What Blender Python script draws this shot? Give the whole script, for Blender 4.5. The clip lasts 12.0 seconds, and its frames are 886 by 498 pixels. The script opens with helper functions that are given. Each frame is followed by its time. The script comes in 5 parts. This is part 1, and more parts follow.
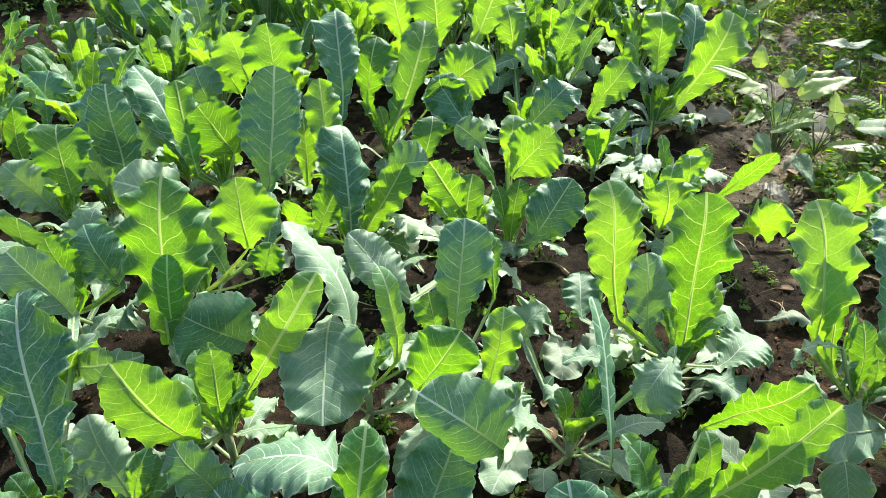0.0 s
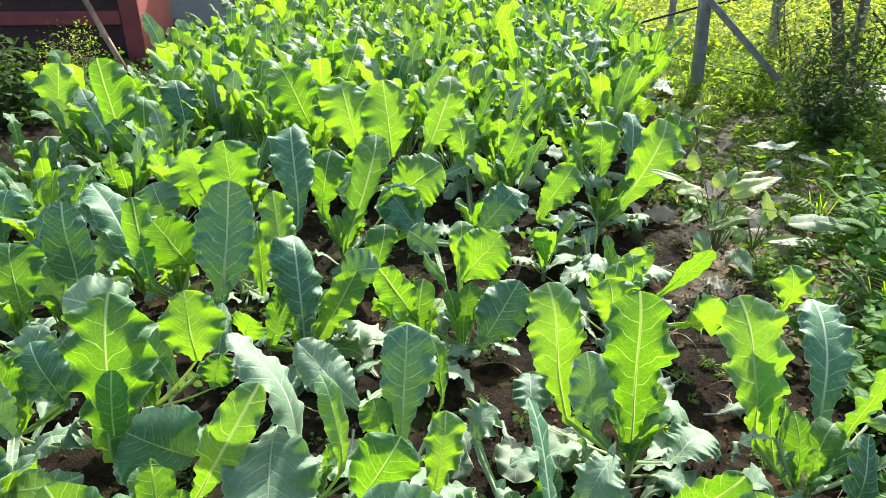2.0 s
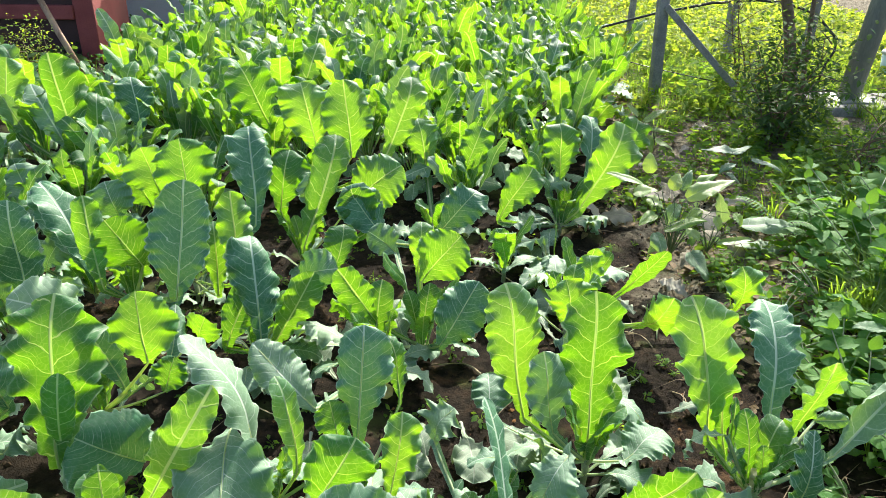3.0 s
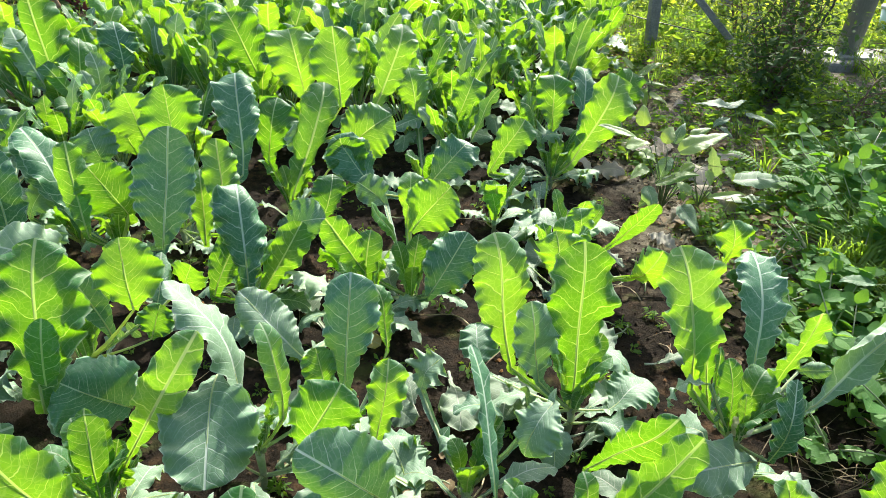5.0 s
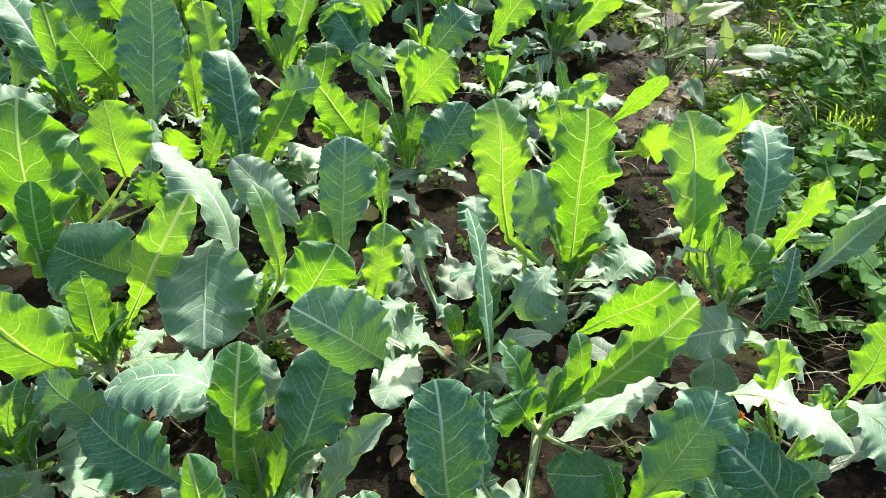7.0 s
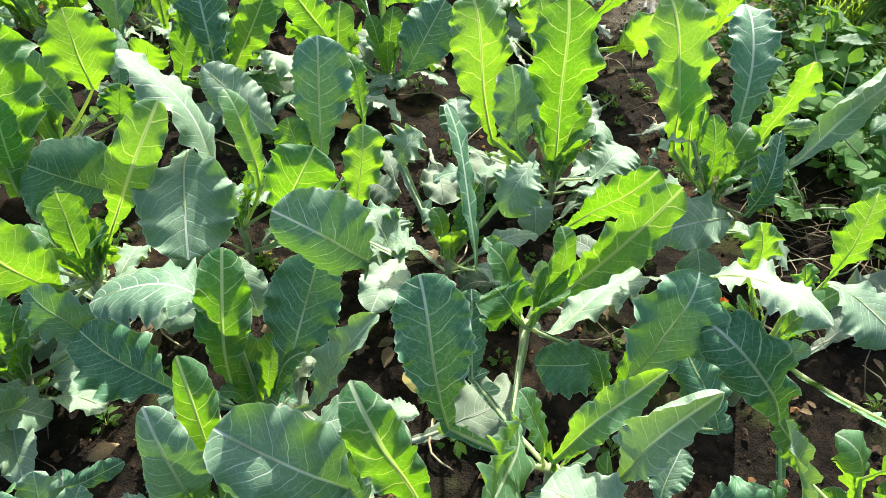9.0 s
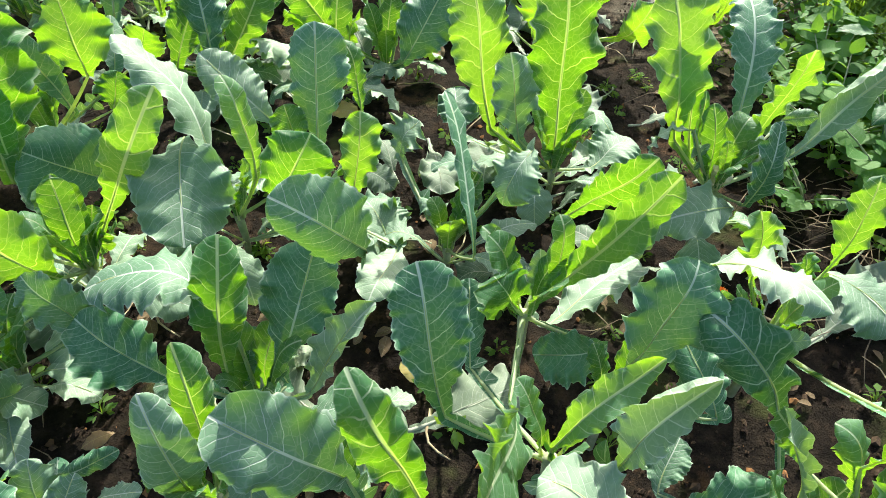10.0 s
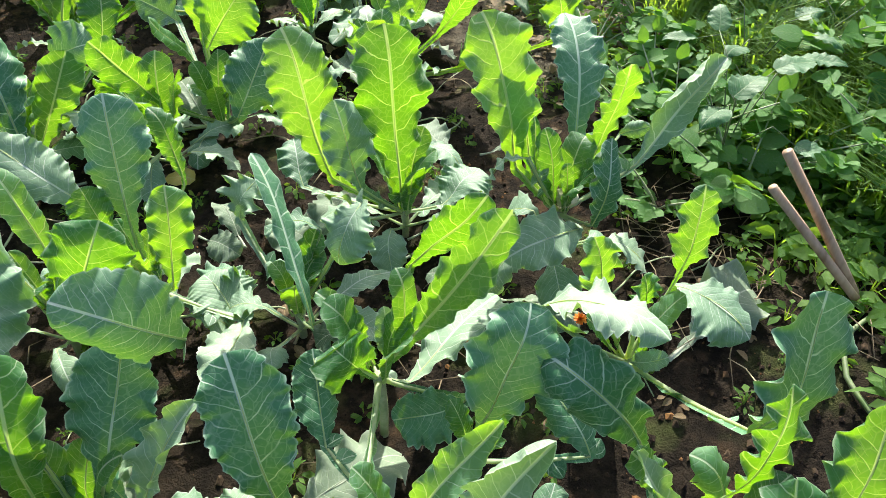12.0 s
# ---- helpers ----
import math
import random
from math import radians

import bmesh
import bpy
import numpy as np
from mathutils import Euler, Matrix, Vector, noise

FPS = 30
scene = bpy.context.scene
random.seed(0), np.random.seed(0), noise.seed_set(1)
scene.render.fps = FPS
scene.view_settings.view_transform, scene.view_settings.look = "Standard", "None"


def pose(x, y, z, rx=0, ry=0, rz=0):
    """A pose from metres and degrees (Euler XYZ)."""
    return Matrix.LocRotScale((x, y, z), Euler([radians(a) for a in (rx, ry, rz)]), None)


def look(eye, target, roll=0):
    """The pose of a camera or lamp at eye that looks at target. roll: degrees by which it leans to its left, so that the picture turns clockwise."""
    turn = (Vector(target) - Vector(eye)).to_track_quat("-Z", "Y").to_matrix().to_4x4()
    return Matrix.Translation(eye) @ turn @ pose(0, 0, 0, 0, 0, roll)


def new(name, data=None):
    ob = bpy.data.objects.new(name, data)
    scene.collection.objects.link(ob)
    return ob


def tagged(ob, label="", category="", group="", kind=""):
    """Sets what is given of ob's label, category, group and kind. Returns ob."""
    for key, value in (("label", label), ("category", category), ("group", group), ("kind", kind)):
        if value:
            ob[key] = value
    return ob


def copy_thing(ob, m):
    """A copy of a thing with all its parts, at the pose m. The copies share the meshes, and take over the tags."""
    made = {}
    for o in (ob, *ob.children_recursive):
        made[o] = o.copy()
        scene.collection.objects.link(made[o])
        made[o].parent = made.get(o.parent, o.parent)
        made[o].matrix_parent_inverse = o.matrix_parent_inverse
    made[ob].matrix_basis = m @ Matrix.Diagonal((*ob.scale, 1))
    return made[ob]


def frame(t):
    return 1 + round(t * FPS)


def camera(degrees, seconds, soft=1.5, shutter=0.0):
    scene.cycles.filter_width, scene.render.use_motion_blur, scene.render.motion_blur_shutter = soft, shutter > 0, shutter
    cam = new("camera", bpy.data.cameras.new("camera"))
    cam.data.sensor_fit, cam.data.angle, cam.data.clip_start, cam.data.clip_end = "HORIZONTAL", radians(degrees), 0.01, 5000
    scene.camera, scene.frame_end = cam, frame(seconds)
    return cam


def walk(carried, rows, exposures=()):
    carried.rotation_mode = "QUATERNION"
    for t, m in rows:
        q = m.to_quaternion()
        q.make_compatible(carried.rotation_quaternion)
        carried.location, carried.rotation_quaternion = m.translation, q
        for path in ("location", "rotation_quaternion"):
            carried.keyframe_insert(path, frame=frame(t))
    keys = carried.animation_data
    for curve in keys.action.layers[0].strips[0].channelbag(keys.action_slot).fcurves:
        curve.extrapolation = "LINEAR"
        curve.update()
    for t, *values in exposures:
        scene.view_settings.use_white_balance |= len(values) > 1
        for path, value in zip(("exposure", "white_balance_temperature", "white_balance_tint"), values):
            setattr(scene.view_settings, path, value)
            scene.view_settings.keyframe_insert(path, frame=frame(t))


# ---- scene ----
cam = camera(65.3, 12.0, 0.42)
PATH = [
    (0, (0.026, -0.071, 1.377), (-0.004, 1.573, 0.238), 0.3),
    (0.5, (0.048, -0.071, 1.385), (0.058, 1.625, 0.324), -0.4),
    (1, (0.073, -0.081, 1.393), (0.139, 1.659, 0.409), -0.2),
    (1.5, (0.083, -0.096, 1.405), (0.174, 1.678, 0.486), 0.1),
    (2, (0.09, -0.109, 1.415), (0.143, 1.681, 0.525), -0.1),
    (2.5, (0.095, -0.108, 1.412), (0.199, 1.671, 0.502), 0.8),
    (2.7, (0.099, -0.108, 1.411), (0.242, 1.672, 0.51), 1.0),
    (4.3, (0.108, -0.103, 1.41), (0.282, 1.697, 0.554), 2.2),
    (4.5, (0.11, -0.103, 1.405), (0.282, 1.678, 0.511), 1.9),
    (5, (0.114, -0.103, 1.387), (0.294, 1.623, 0.392), 2.4),
    (5.5, (0.117, -0.103, 1.37), (0.288, 1.565, 0.279), 2.7),
    (6, (0.118, -0.106, 1.359), (0.28, 1.534, 0.225), 2.5),
    (6.5, (0.121, -0.106, 1.344), (0.29, 1.467, 0.119), 3.0),
    (7, (0.123, -0.107, 1.333), (0.297, 1.435, 0.072), 3.0),
    (7.5, (0.124, -0.108, 1.32), (0.287, 1.383, -0.004), 2.9),
    (7.7, (0.123, -0.114, 1.32), (0.289, 1.358, -0.024), 3.0),
    (9.3, (0.139, -0.122, 1.292), (0.333, 1.251, -0.15), 1.4),
    (9.5, (0.14, -0.123, 1.288), (0.351, 1.257, -0.143), 2.3),
    (10, (0.139, -0.121, 1.285), (0.332, 1.244, -0.165), 1.8),
    (10.5, (0.155, -0.122, 1.264), (0.364, 1.168, -0.25), 1.2),
    (11, (0.194, -0.119, 1.255), (0.454, 1.173, -0.25), 1.0),
    (11.5, (0.255, -0.113, 1.248), (0.595, 1.199, -0.223), 1.7),
    (12, (0.289, -0.051, 1.257), (0.749, 1.319, -0.125), 0.8),
]
walk(cam, [(t, look(eye, target, roll)) for t, eye, target, roll in PATH])

# ---- world, sun and exposure ----
SUN_DIR = Vector((0.34, 0.75, 0.63)).normalized()
world = bpy.data.worlds.new("sky")
scene.world = world
world.use_nodes = True
wn = world.node_tree
sky = wn.nodes.new("ShaderNodeTexSky")
sky.sky_type, sky.sun_disc = "NISHITA", False
sky.sun_elevation = math.asin(SUN_DIR.z)
sky.sun_rotation = math.atan2(SUN_DIR.x, SUN_DIR.y)
sky.dust_density, sky.air_density, sky.ozone_density = 3.5, 0.95, 0.8
wn.links.new(sky.outputs["Color"], wn.nodes["Background"].inputs["Color"])
wn.nodes["Background"].inputs["Strength"].default_value = 0.15
sun = new("sun", bpy.data.lights.new("sun", "SUN"))
sun.data.energy, sun.data.angle, sun.data.color = 5.2, radians(0.6), (1.0, 0.965, 0.86)
sun.matrix_world = look(SUN_DIR * 30, (0, 0, 0))
scene.view_settings.exposure = 1.13


# ---- materials ----
def material(name):
    m = bpy.data.materials.new(name)
    m.use_nodes = True
    t = m.node_tree
    return m, t, t.nodes["Principled BSDF"], t.nodes["Material Output"]


def node(t, kind, inputs=(), **props):
    n = t.nodes.new(kind)
    if "operation" in props:
        n.operation = props["operation"]
    if "interpolation_type" in props:
        n.interpolation_type = props["interpolation_type"]
    if "attribute_name" in props:
        n.attribute_name = props["attribute_name"]
    if "feature" in props:
        n.feature = props["feature"]
    for k, v in dict(inputs).items():
        if isinstance(v, bpy.types.NodeSocket):
            t.links.new(v, n.inputs[k])
        else:
            n.inputs[k].default_value = v
    return n


def calc(t, op, a, b=0.0, c=0.0):
    return node(t, "ShaderNodeMath", {0: a, 1: b, 2: c}, operation=op).outputs[0]


def blend(t, fac, a, b, how="MIX"):
    n = t.nodes.new("ShaderNodeMix")
    n.data_type, n.blend_type = "RGBA", how
    for k, v in ((0, fac), (6, a), (7, b)):
        if isinstance(v, bpy.types.NodeSocket):
            t.links.new(v, n.inputs[k])
        else:
            n.inputs[k].default_value = v
    return n.outputs[2]


def ramp(t, fac, lo, hi):
    return node(t, "ShaderNodeMapRange", {0: fac, 1: lo, 2: hi, 3: 0.0, 4: 1.0}, interpolation_type="SMOOTHSTEP").outputs[0]


def rgb(r, g, b):
    return (r, g, b, 1.0)


def leaf_material(name, dark, pale, glow_a, glow_b, vein, veins=8.5, through_light=0.42, rough=0.42, per="object", wax=0.25, gloss=None):
    """A thin leaf: waxy face, pale veins laid out along the blade, and light that shines through it."""
    m, t, p, out = material(name)
    uv = node(t, "ShaderNodeSeparateXYZ", {0: node(t, "ShaderNodeTexCoord").outputs["UV"]})
    lateral = calc(t, "SUBTRACT", uv.outputs[0], 0.5)
    side = calc(t, "ABSOLUTE", lateral)
    along = uv.outputs[1]
    if per == "object":
        chance = node(t, "ShaderNodeObjectInfo").outputs["Random"]
    else:
        chance = node(t, "ShaderNodeNewGeometry").outputs["Random Per Island"]
    pos = node(t, "ShaderNodeTexCoord").outputs["Object"]
    wob = node(t, "ShaderNodeTexNoise", {"Vector": pos, "Scale": 14.0, "Detail": 3.0}).outputs["Fac"]
    # side veins leave the rib steeply, arch towards the tip and fork near the margin
    arch = calc(t, "MULTIPLY", side, calc(t, "ADD", 0.5, calc(t, "MULTIPLY", side, 1.5)))
    q = calc(t, "MULTIPLY", calc(t, "SUBTRACT", along, arch), veins)
    q = calc(t, "ADD", q, calc(t, "MULTIPLY", calc(t, "GREATER_THAN", lateral, 0.0), 0.45))
    q = calc(t, "ADD", q, calc(t, "MULTIPLY", wob, 1.3))
    saw = calc(t, "ABSOLUTE", calc(t, "SUBTRACT", calc(t, "FRACT", q), 0.5))
    line = calc(t, "SUBTRACT", 1.0, ramp(t, saw, 0.012, 0.05))
    half = calc(t, "ABSOLUTE", calc(t, "SUBTRACT", calc(t, "FRACT", calc(t, "ADD", q, calc(t, "SUBTRACT", 0.78, calc(t, "MULTIPLY", side, 2.2)))), 0.5))
    fork = calc(t, "MULTIPLY", calc(t, "SUBTRACT", 1.0, ramp(t, half, 0.01, 0.045)), calc(t, "MULTIPLY", ramp(t, side, 0.05, 0.09), 0.4))
    line = calc(t, "MAXIMUM", line, fork)
    net = node(t, "ShaderNodeTexVoronoi", {"Vector": pos, "Scale": 62.0}, feature="DISTANCE_TO_EDGE").outputs["Distance"]
    line2 = calc(t, "MULTIPLY", calc(t, "SUBTRACT", 1.0, ramp(t, net, 0.015, 0.08)), 0.13)
    weak = node(t, "ShaderNodeTexNoise", {"Vector": pos, "Scale": 26.0, "Detail": 1.0}).outputs["Fac"]
    line = calc(t, "MULTIPLY", line, calc(t, "MULTIPLY", ramp(t, weak, 0.2, 0.6), 0.85))
    rib = calc(t, "SUBTRACT", 1.0, ramp(t, side, 0.005, 0.012))
    fade = calc(t, "SUBTRACT", 1.0, calc(t, "MULTIPLY", ramp(t, side, 0.10, 0.26), 0.6))
    web = calc(t, "MAXIMUM", calc(t, "MULTIPLY", calc(t, "MAXIMUM", line, line2), fade), rib)
    blot = node(t, "ShaderNodeTexNoise", {"Vector": pos, "Scale": 5.0, "Detail": 4.0, "Roughness": 0.6}).outputs["Fac"]
    fine = node(t, "ShaderNodeTexNoise", {"Vector": pos, "Scale": 160.0, "Detail": 2.0}).outputs["Fac"]
    mixv = calc(t, "ADD", calc(t, "MULTIPLY", chance, 0.65), calc(t, "MULTIPLY", blot, 0.45), 0.0)
    face = blend(t, ramp(t, mixv, 0.15, 0.95), rgb(*dark), rgb(*pale))
    face = blend(t, calc(t, "MULTIPLY", ramp(t, fine, 0.5, 0.75), 0.12), face, rgb(0.45, 0.5, 0.42))
    face = blend(t, calc(t, "MULTIPLY", web, 0.92), face, rgb(*vein))
    # the pale horny margin, with the light its edge catches painted in
    rim = calc(t, "MULTIPLY", ramp(t, node(t, "ShaderNodeAttribute", attribute_name="rim").outputs["Fac"], 0.93, 1.0), 0.55)
    face = blend(t, rim, face, rgb(*vein))
    glow = blend(t, ramp(t, mixv, 0.2, 0.9), rgb(*glow_a), rgb(*glow_b))
    glow = blend(t, calc(t, "MULTIPLY", ramp(t, net, 0.0, 0.3), 0.12), glow, rgb(glow_a[0] * 0.8, glow_a[1] * 0.85, glow_a[2]))
    glow = blend(t, calc(t, "MULTIPLY", web, 0.6), glow, rgb(0.62, 0.74, 0.14) if per == "object" else rgb(*glow_b))
    t.links.new(face, p.inputs["Base Color"])
    p.inputs["Roughness"].default_value = rough
    p.inputs["Specular IOR Level"].default_value = gloss or 0.28 + 1.9 * wax
    p.inputs["Sheen Weight"].default_value = wax
    p.inputs["Sheen Roughness"].default_value = 0.4
    p.inputs["Sheen Tint"].default_value = rgb(0.85, 0.95, 0.9)
    height = calc(t, "ADD", calc(t, "MULTIPLY", web, -0.6), calc(t, "MULTIPLY", blot, 0.8))
    height = calc(t, "ADD", height, calc(t, "MULTIPLY", ramp(t, saw, 0.0, 0.4), 0.10))
    height = calc(t, "ADD", height, calc(t, "MULTIPLY", node(t, "ShaderNodeTexNoise", {"Vector": pos, "Scale": 30.0, "Detail": 3.0}).outputs["Fac"], 0.45))
    bump = node(t, "ShaderNodeBump", {"Strength": 0.32 if per == "object" else 0.2, "Distance": 0.007, "Height": height})
    t.links.new(bump.outputs[0], p.inputs["Normal"])
    tr = node(t, "ShaderNodeBsdfTranslucent", {"Color": glow})
    t.links.new(bump.outputs[0], tr.inputs["Normal"])
    mx = node(t, "ShaderNodeMixShader", {0: through_light, 1: p.outputs[0], 2: tr.outputs[0]})
    t.links.new(mx.outputs[0], out.inputs["Surface"])
    return m


def grained(name, a, b, scale=8.0, rough=0.8, bump=0.4, dist=0.01, stretch=(1, 1, 1), metal=0.0, fine=90.0, spots=None):
    """A matt surface of two tones with stains at one scale and grain at another."""
    m, t, p, out = material(name)
    co = node(t, "ShaderNodeMapping", {"Vector": node(t, "ShaderNodeTexCoord").outputs["Object"], "Scale": stretch}).outputs[0]
    big = node(t, "ShaderNodeTexNoise", {"Vector": co, "Scale": scale, "Detail": 6.0, "Roughness": 0.62}).outputs["Fac"]
    small = node(t, "ShaderNodeTexNoise", {"Vector": co, "Scale": fine, "Detail": 3.0}).outputs["Fac"]
    both = calc(t, "ADD", calc(t, "MULTIPLY", big, 0.7), calc(t, "MULTIPLY", small, 0.3))
    col = blend(t, ramp(t, both, 0.36, 0.66), rgb(*a), rgb(*b))
    if spots:
        sp = node(t, "ShaderNodeTexNoise", {"Vector": co, "Scale": scale * 0.35, "Detail": 5.0}).outputs["Fac"]
        col = blend(t, ramp(t, sp, 0.55, 0.68), col, rgb(*spots))
    t.links.new(col, p.inputs["Base Color"])
    p.inputs["Roughness"].default_value = rough
    p.inputs["Metallic"].default_value = metal
    bn = node(t, "ShaderNodeBump", {"Strength": bump, "Distance": dist, "Height": both})
    t.links.new(bn.outputs[0], p.inputs["Normal"])
    return m


LEAF = leaf_material("cauliflower_leaf", (0.045, 0.16, 0.06), (0.11, 0.26, 0.13), (0.14, 0.335, 0.001), (0.255, 0.485, 0.004), (0.50, 0.60, 0.42), rough=0.5, wax=0.0, gloss=0.35, through_light=0.52)
# glaucous leaf copy, paler still: sunlight on flat leaves put into its colour
GLAUCOUS_LIT = leaf_material("glaucous_lit_leaf", (0.08, 0.185, 0.10), (0.21, 0.32, 0.20), (0.2, 0.46, 0.01), (0.32, 0.56, 0.03), (0.50, 0.57, 0.47), rough=0.60, wax=0.16, through_light=0.18, gloss=0.5)
# dark copy of the leaf: colour stands in for shade from other leaves
SHADED_LEAF = leaf_material("shaded_leaf_copy", (0.03, 0.13, 0.05), (0.07, 0.20, 0.10), (0.14, 0.36, 0.01), (0.22, 0.46, 0.02), (0.45, 0.56, 0.42), rough=0.52, wax=0.03, gloss=0.4, through_light=0.10)
GREENSTEM = grained("green_herb_stem", (0.07, 0.12, 0.04), (0.16, 0.2, 0.09), 14, 0.6, 0.3, 0.003)
RIB = leaf_material("leaf_rib", (0.34, 0.46, 0.25), (0.50, 0.58, 0.38), (0.55, 0.66, 0.16), (0.66, 0.74, 0.26), (0.48, 0.56, 0.36), rough=0.45, wax=0.1, through_light=0.5)
STALK = grained("pale_stalk", (0.20, 0.27, 0.12), (0.42, 0.42, 0.28), 14, 0.6, 0.3, 0.003)
DEAD = leaf_material("dead_leaf", (0.09, 0.06, 0.03), (0.22, 0.16, 0.085), (0.30, 0.2, 0.05), (0.4, 0.3, 0.1), (0.3, 0.22, 0.12), 6.0, 0.25, 0.75, wax=0.0)
LIMP = leaf_material("limp_old_leaf", (0.075, 0.14, 0.08), (0.2, 0.26, 0.17), (0.2, 0.36, 0.04), (0.3, 0.42, 0.08), (0.4, 0.44, 0.34), rough=0.62, wax=0.05, gloss=0.4, through_light=0.18)
BLEACHED = leaf_material("bleached_leaf", (0.2, 0.18, 0.13), (0.38, 0.36, 0.29), (0.4, 0.32, 0.15), (0.5, 0.42, 0.2), (0.45, 0.4, 0.3), 6.0, 0.2, 0.8, wax=0.0)
YELLOW = leaf_material("yellowed_leaf", (0.38, 0.29, 0.06), (0.5, 0.42, 0.14), (0.55, 0.4, 0.05), (0.6, 0.5, 0.1), (0.5, 0.45, 0.25), 6.0, 0.3, 0.6, wax=0.0)
WEED = leaf_material("weed_leaf", (0.045, 0.12, 0.025), (0.11, 0.20, 0.055), (0.24, 0.48, 0.015), (0.42, 0.62, 0.04), (0.1, 0.17, 0.06), 4.0, 0.48, 0.75, per="island", wax=0.0, gloss=0.12)
# brighter copy of the weed leaf: sunlight is put into its yellow-green
SUNNY_WEED = leaf_material("sunlit_weed_leaf", (0.10, 0.19, 0.03), (0.2, 0.28, 0.06), (0.38, 0.56, 0.02), (0.58, 0.66, 0.06), (0.2, 0.26, 0.08), 4.0, 0.52, 0.7, per="island", wax=0.0)
HERB = leaf_material("herb_leaf", (0.05, 0.15, 0.035), (0.12, 0.24, 0.08), (0.15, 0.38, 0.01), (0.28, 0.52, 0.03), (0.14, 0.24, 0.09), 5.0, 0.36, 0.62, per="island", wax=0.0, gloss=0.12)
EGGPLANT = leaf_material("eggplant_leaf", (0.15, 0.27, 0.06), (0.27, 0.39, 0.13), (0.36, 0.58, 0.02), (0.52, 0.68, 0.04), (0.4, 0.48, 0.22), wax=0.25, through_light=0.36, rough=0.5)
BROADLEAF = leaf_material("broad_green_leaf", (0.035, 0.12, 0.045), (0.09, 0.20, 0.10), (0.14, 0.36, 0.01), (0.26, 0.48, 0.03), (0.2, 0.3, 0.16), wax=0.0, gloss=0.3, through_light=0.3, rough=0.55)
DUSTY = leaf_material("dusty_leaf", (0.10, 0.2, 0.10), (0.22, 0.31, 0.2), (0.25, 0.45, 0.05), (0.35, 0.5, 0.1), (0.4, 0.46, 0.38), wax=0.12, through_light=0.32, rough=0.62)
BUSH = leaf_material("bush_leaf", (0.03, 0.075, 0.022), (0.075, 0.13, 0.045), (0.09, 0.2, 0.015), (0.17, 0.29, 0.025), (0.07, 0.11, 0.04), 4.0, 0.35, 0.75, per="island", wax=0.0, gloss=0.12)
STRAW = grained("dry_straw", (0.26, 0.2, 0.11), (0.5, 0.42, 0.26), 18, 0.8, 0.2, 0.002)
DRYSTALK = grained("dry_brown_stalk", (0.12, 0.085, 0.05), (0.3, 0.23, 0.14), 18, 0.85, 0.2, 0.002)
TWIG = grained("brown_twig", (0.09, 0.06, 0.035), (0.2, 0.14, 0.09), 18, 0.85, 0.3, 0.002)
BAMBOO = grained("bamboo", (0.22, 0.125, 0.065), (0.46, 0.31, 0.2), 6, 0.55, 0.25, 0.003, (1, 1, 0.15))
CONCRETE = grained("concrete", (0.17, 0.165, 0.15), (0.32, 0.31, 0.28), 9, 0.9, 0.4, 0.006, spots=(0.12, 0.11, 0.09))
STEEL = grained("grey_pole_paint", (0.17, 0.18, 0.17), (0.30, 0.31, 0.28), 5, 0.55, 0.15, 0.003, (1, 1, 0.25), 0.2)
RED = grained("red_wall_paint", (0.22, 0.045, 0.04), (0.31, 0.075, 0.065), 3, 0.75, 0.2, 0.004, spots=(0.20, 0.06, 0.05))
DARKRED = grained("maroon_door_paint", (0.035, 0.012, 0.012), (0.06, 0.02, 0.018), 4, 0.6, 0.2, 0.004)
WHITEWALL = grained("white_wash", (0.62, 0.62, 0.6), (0.78, 0.78, 0.76), 2.5, 0.85, 0.2, 0.004, spots=(0.5, 0.5, 0.48))
RUBBER = grained("black_hose_rubber", (0.012, 0.012, 0.012), (0.03, 0.03, 0.03), 20, 0.5, 0.1, 0.002)
CURD = grained("curd", (0.55, 0.5, 0.26), (0.75, 0.72, 0.5), 60, 0.7, 0.8, 0.004)
PETAL = grained("marigold_petal", (0.65, 0.16, 0.01), (0.8, 0.3, 0.02), 60, 0.6, 0.3, 0.002)
PLASTIC = grained("mint_plastic", (0.42, 0.6, 0.56), (0.5, 0.68, 0.64), 6, 0.4, 0.1, 0.002)


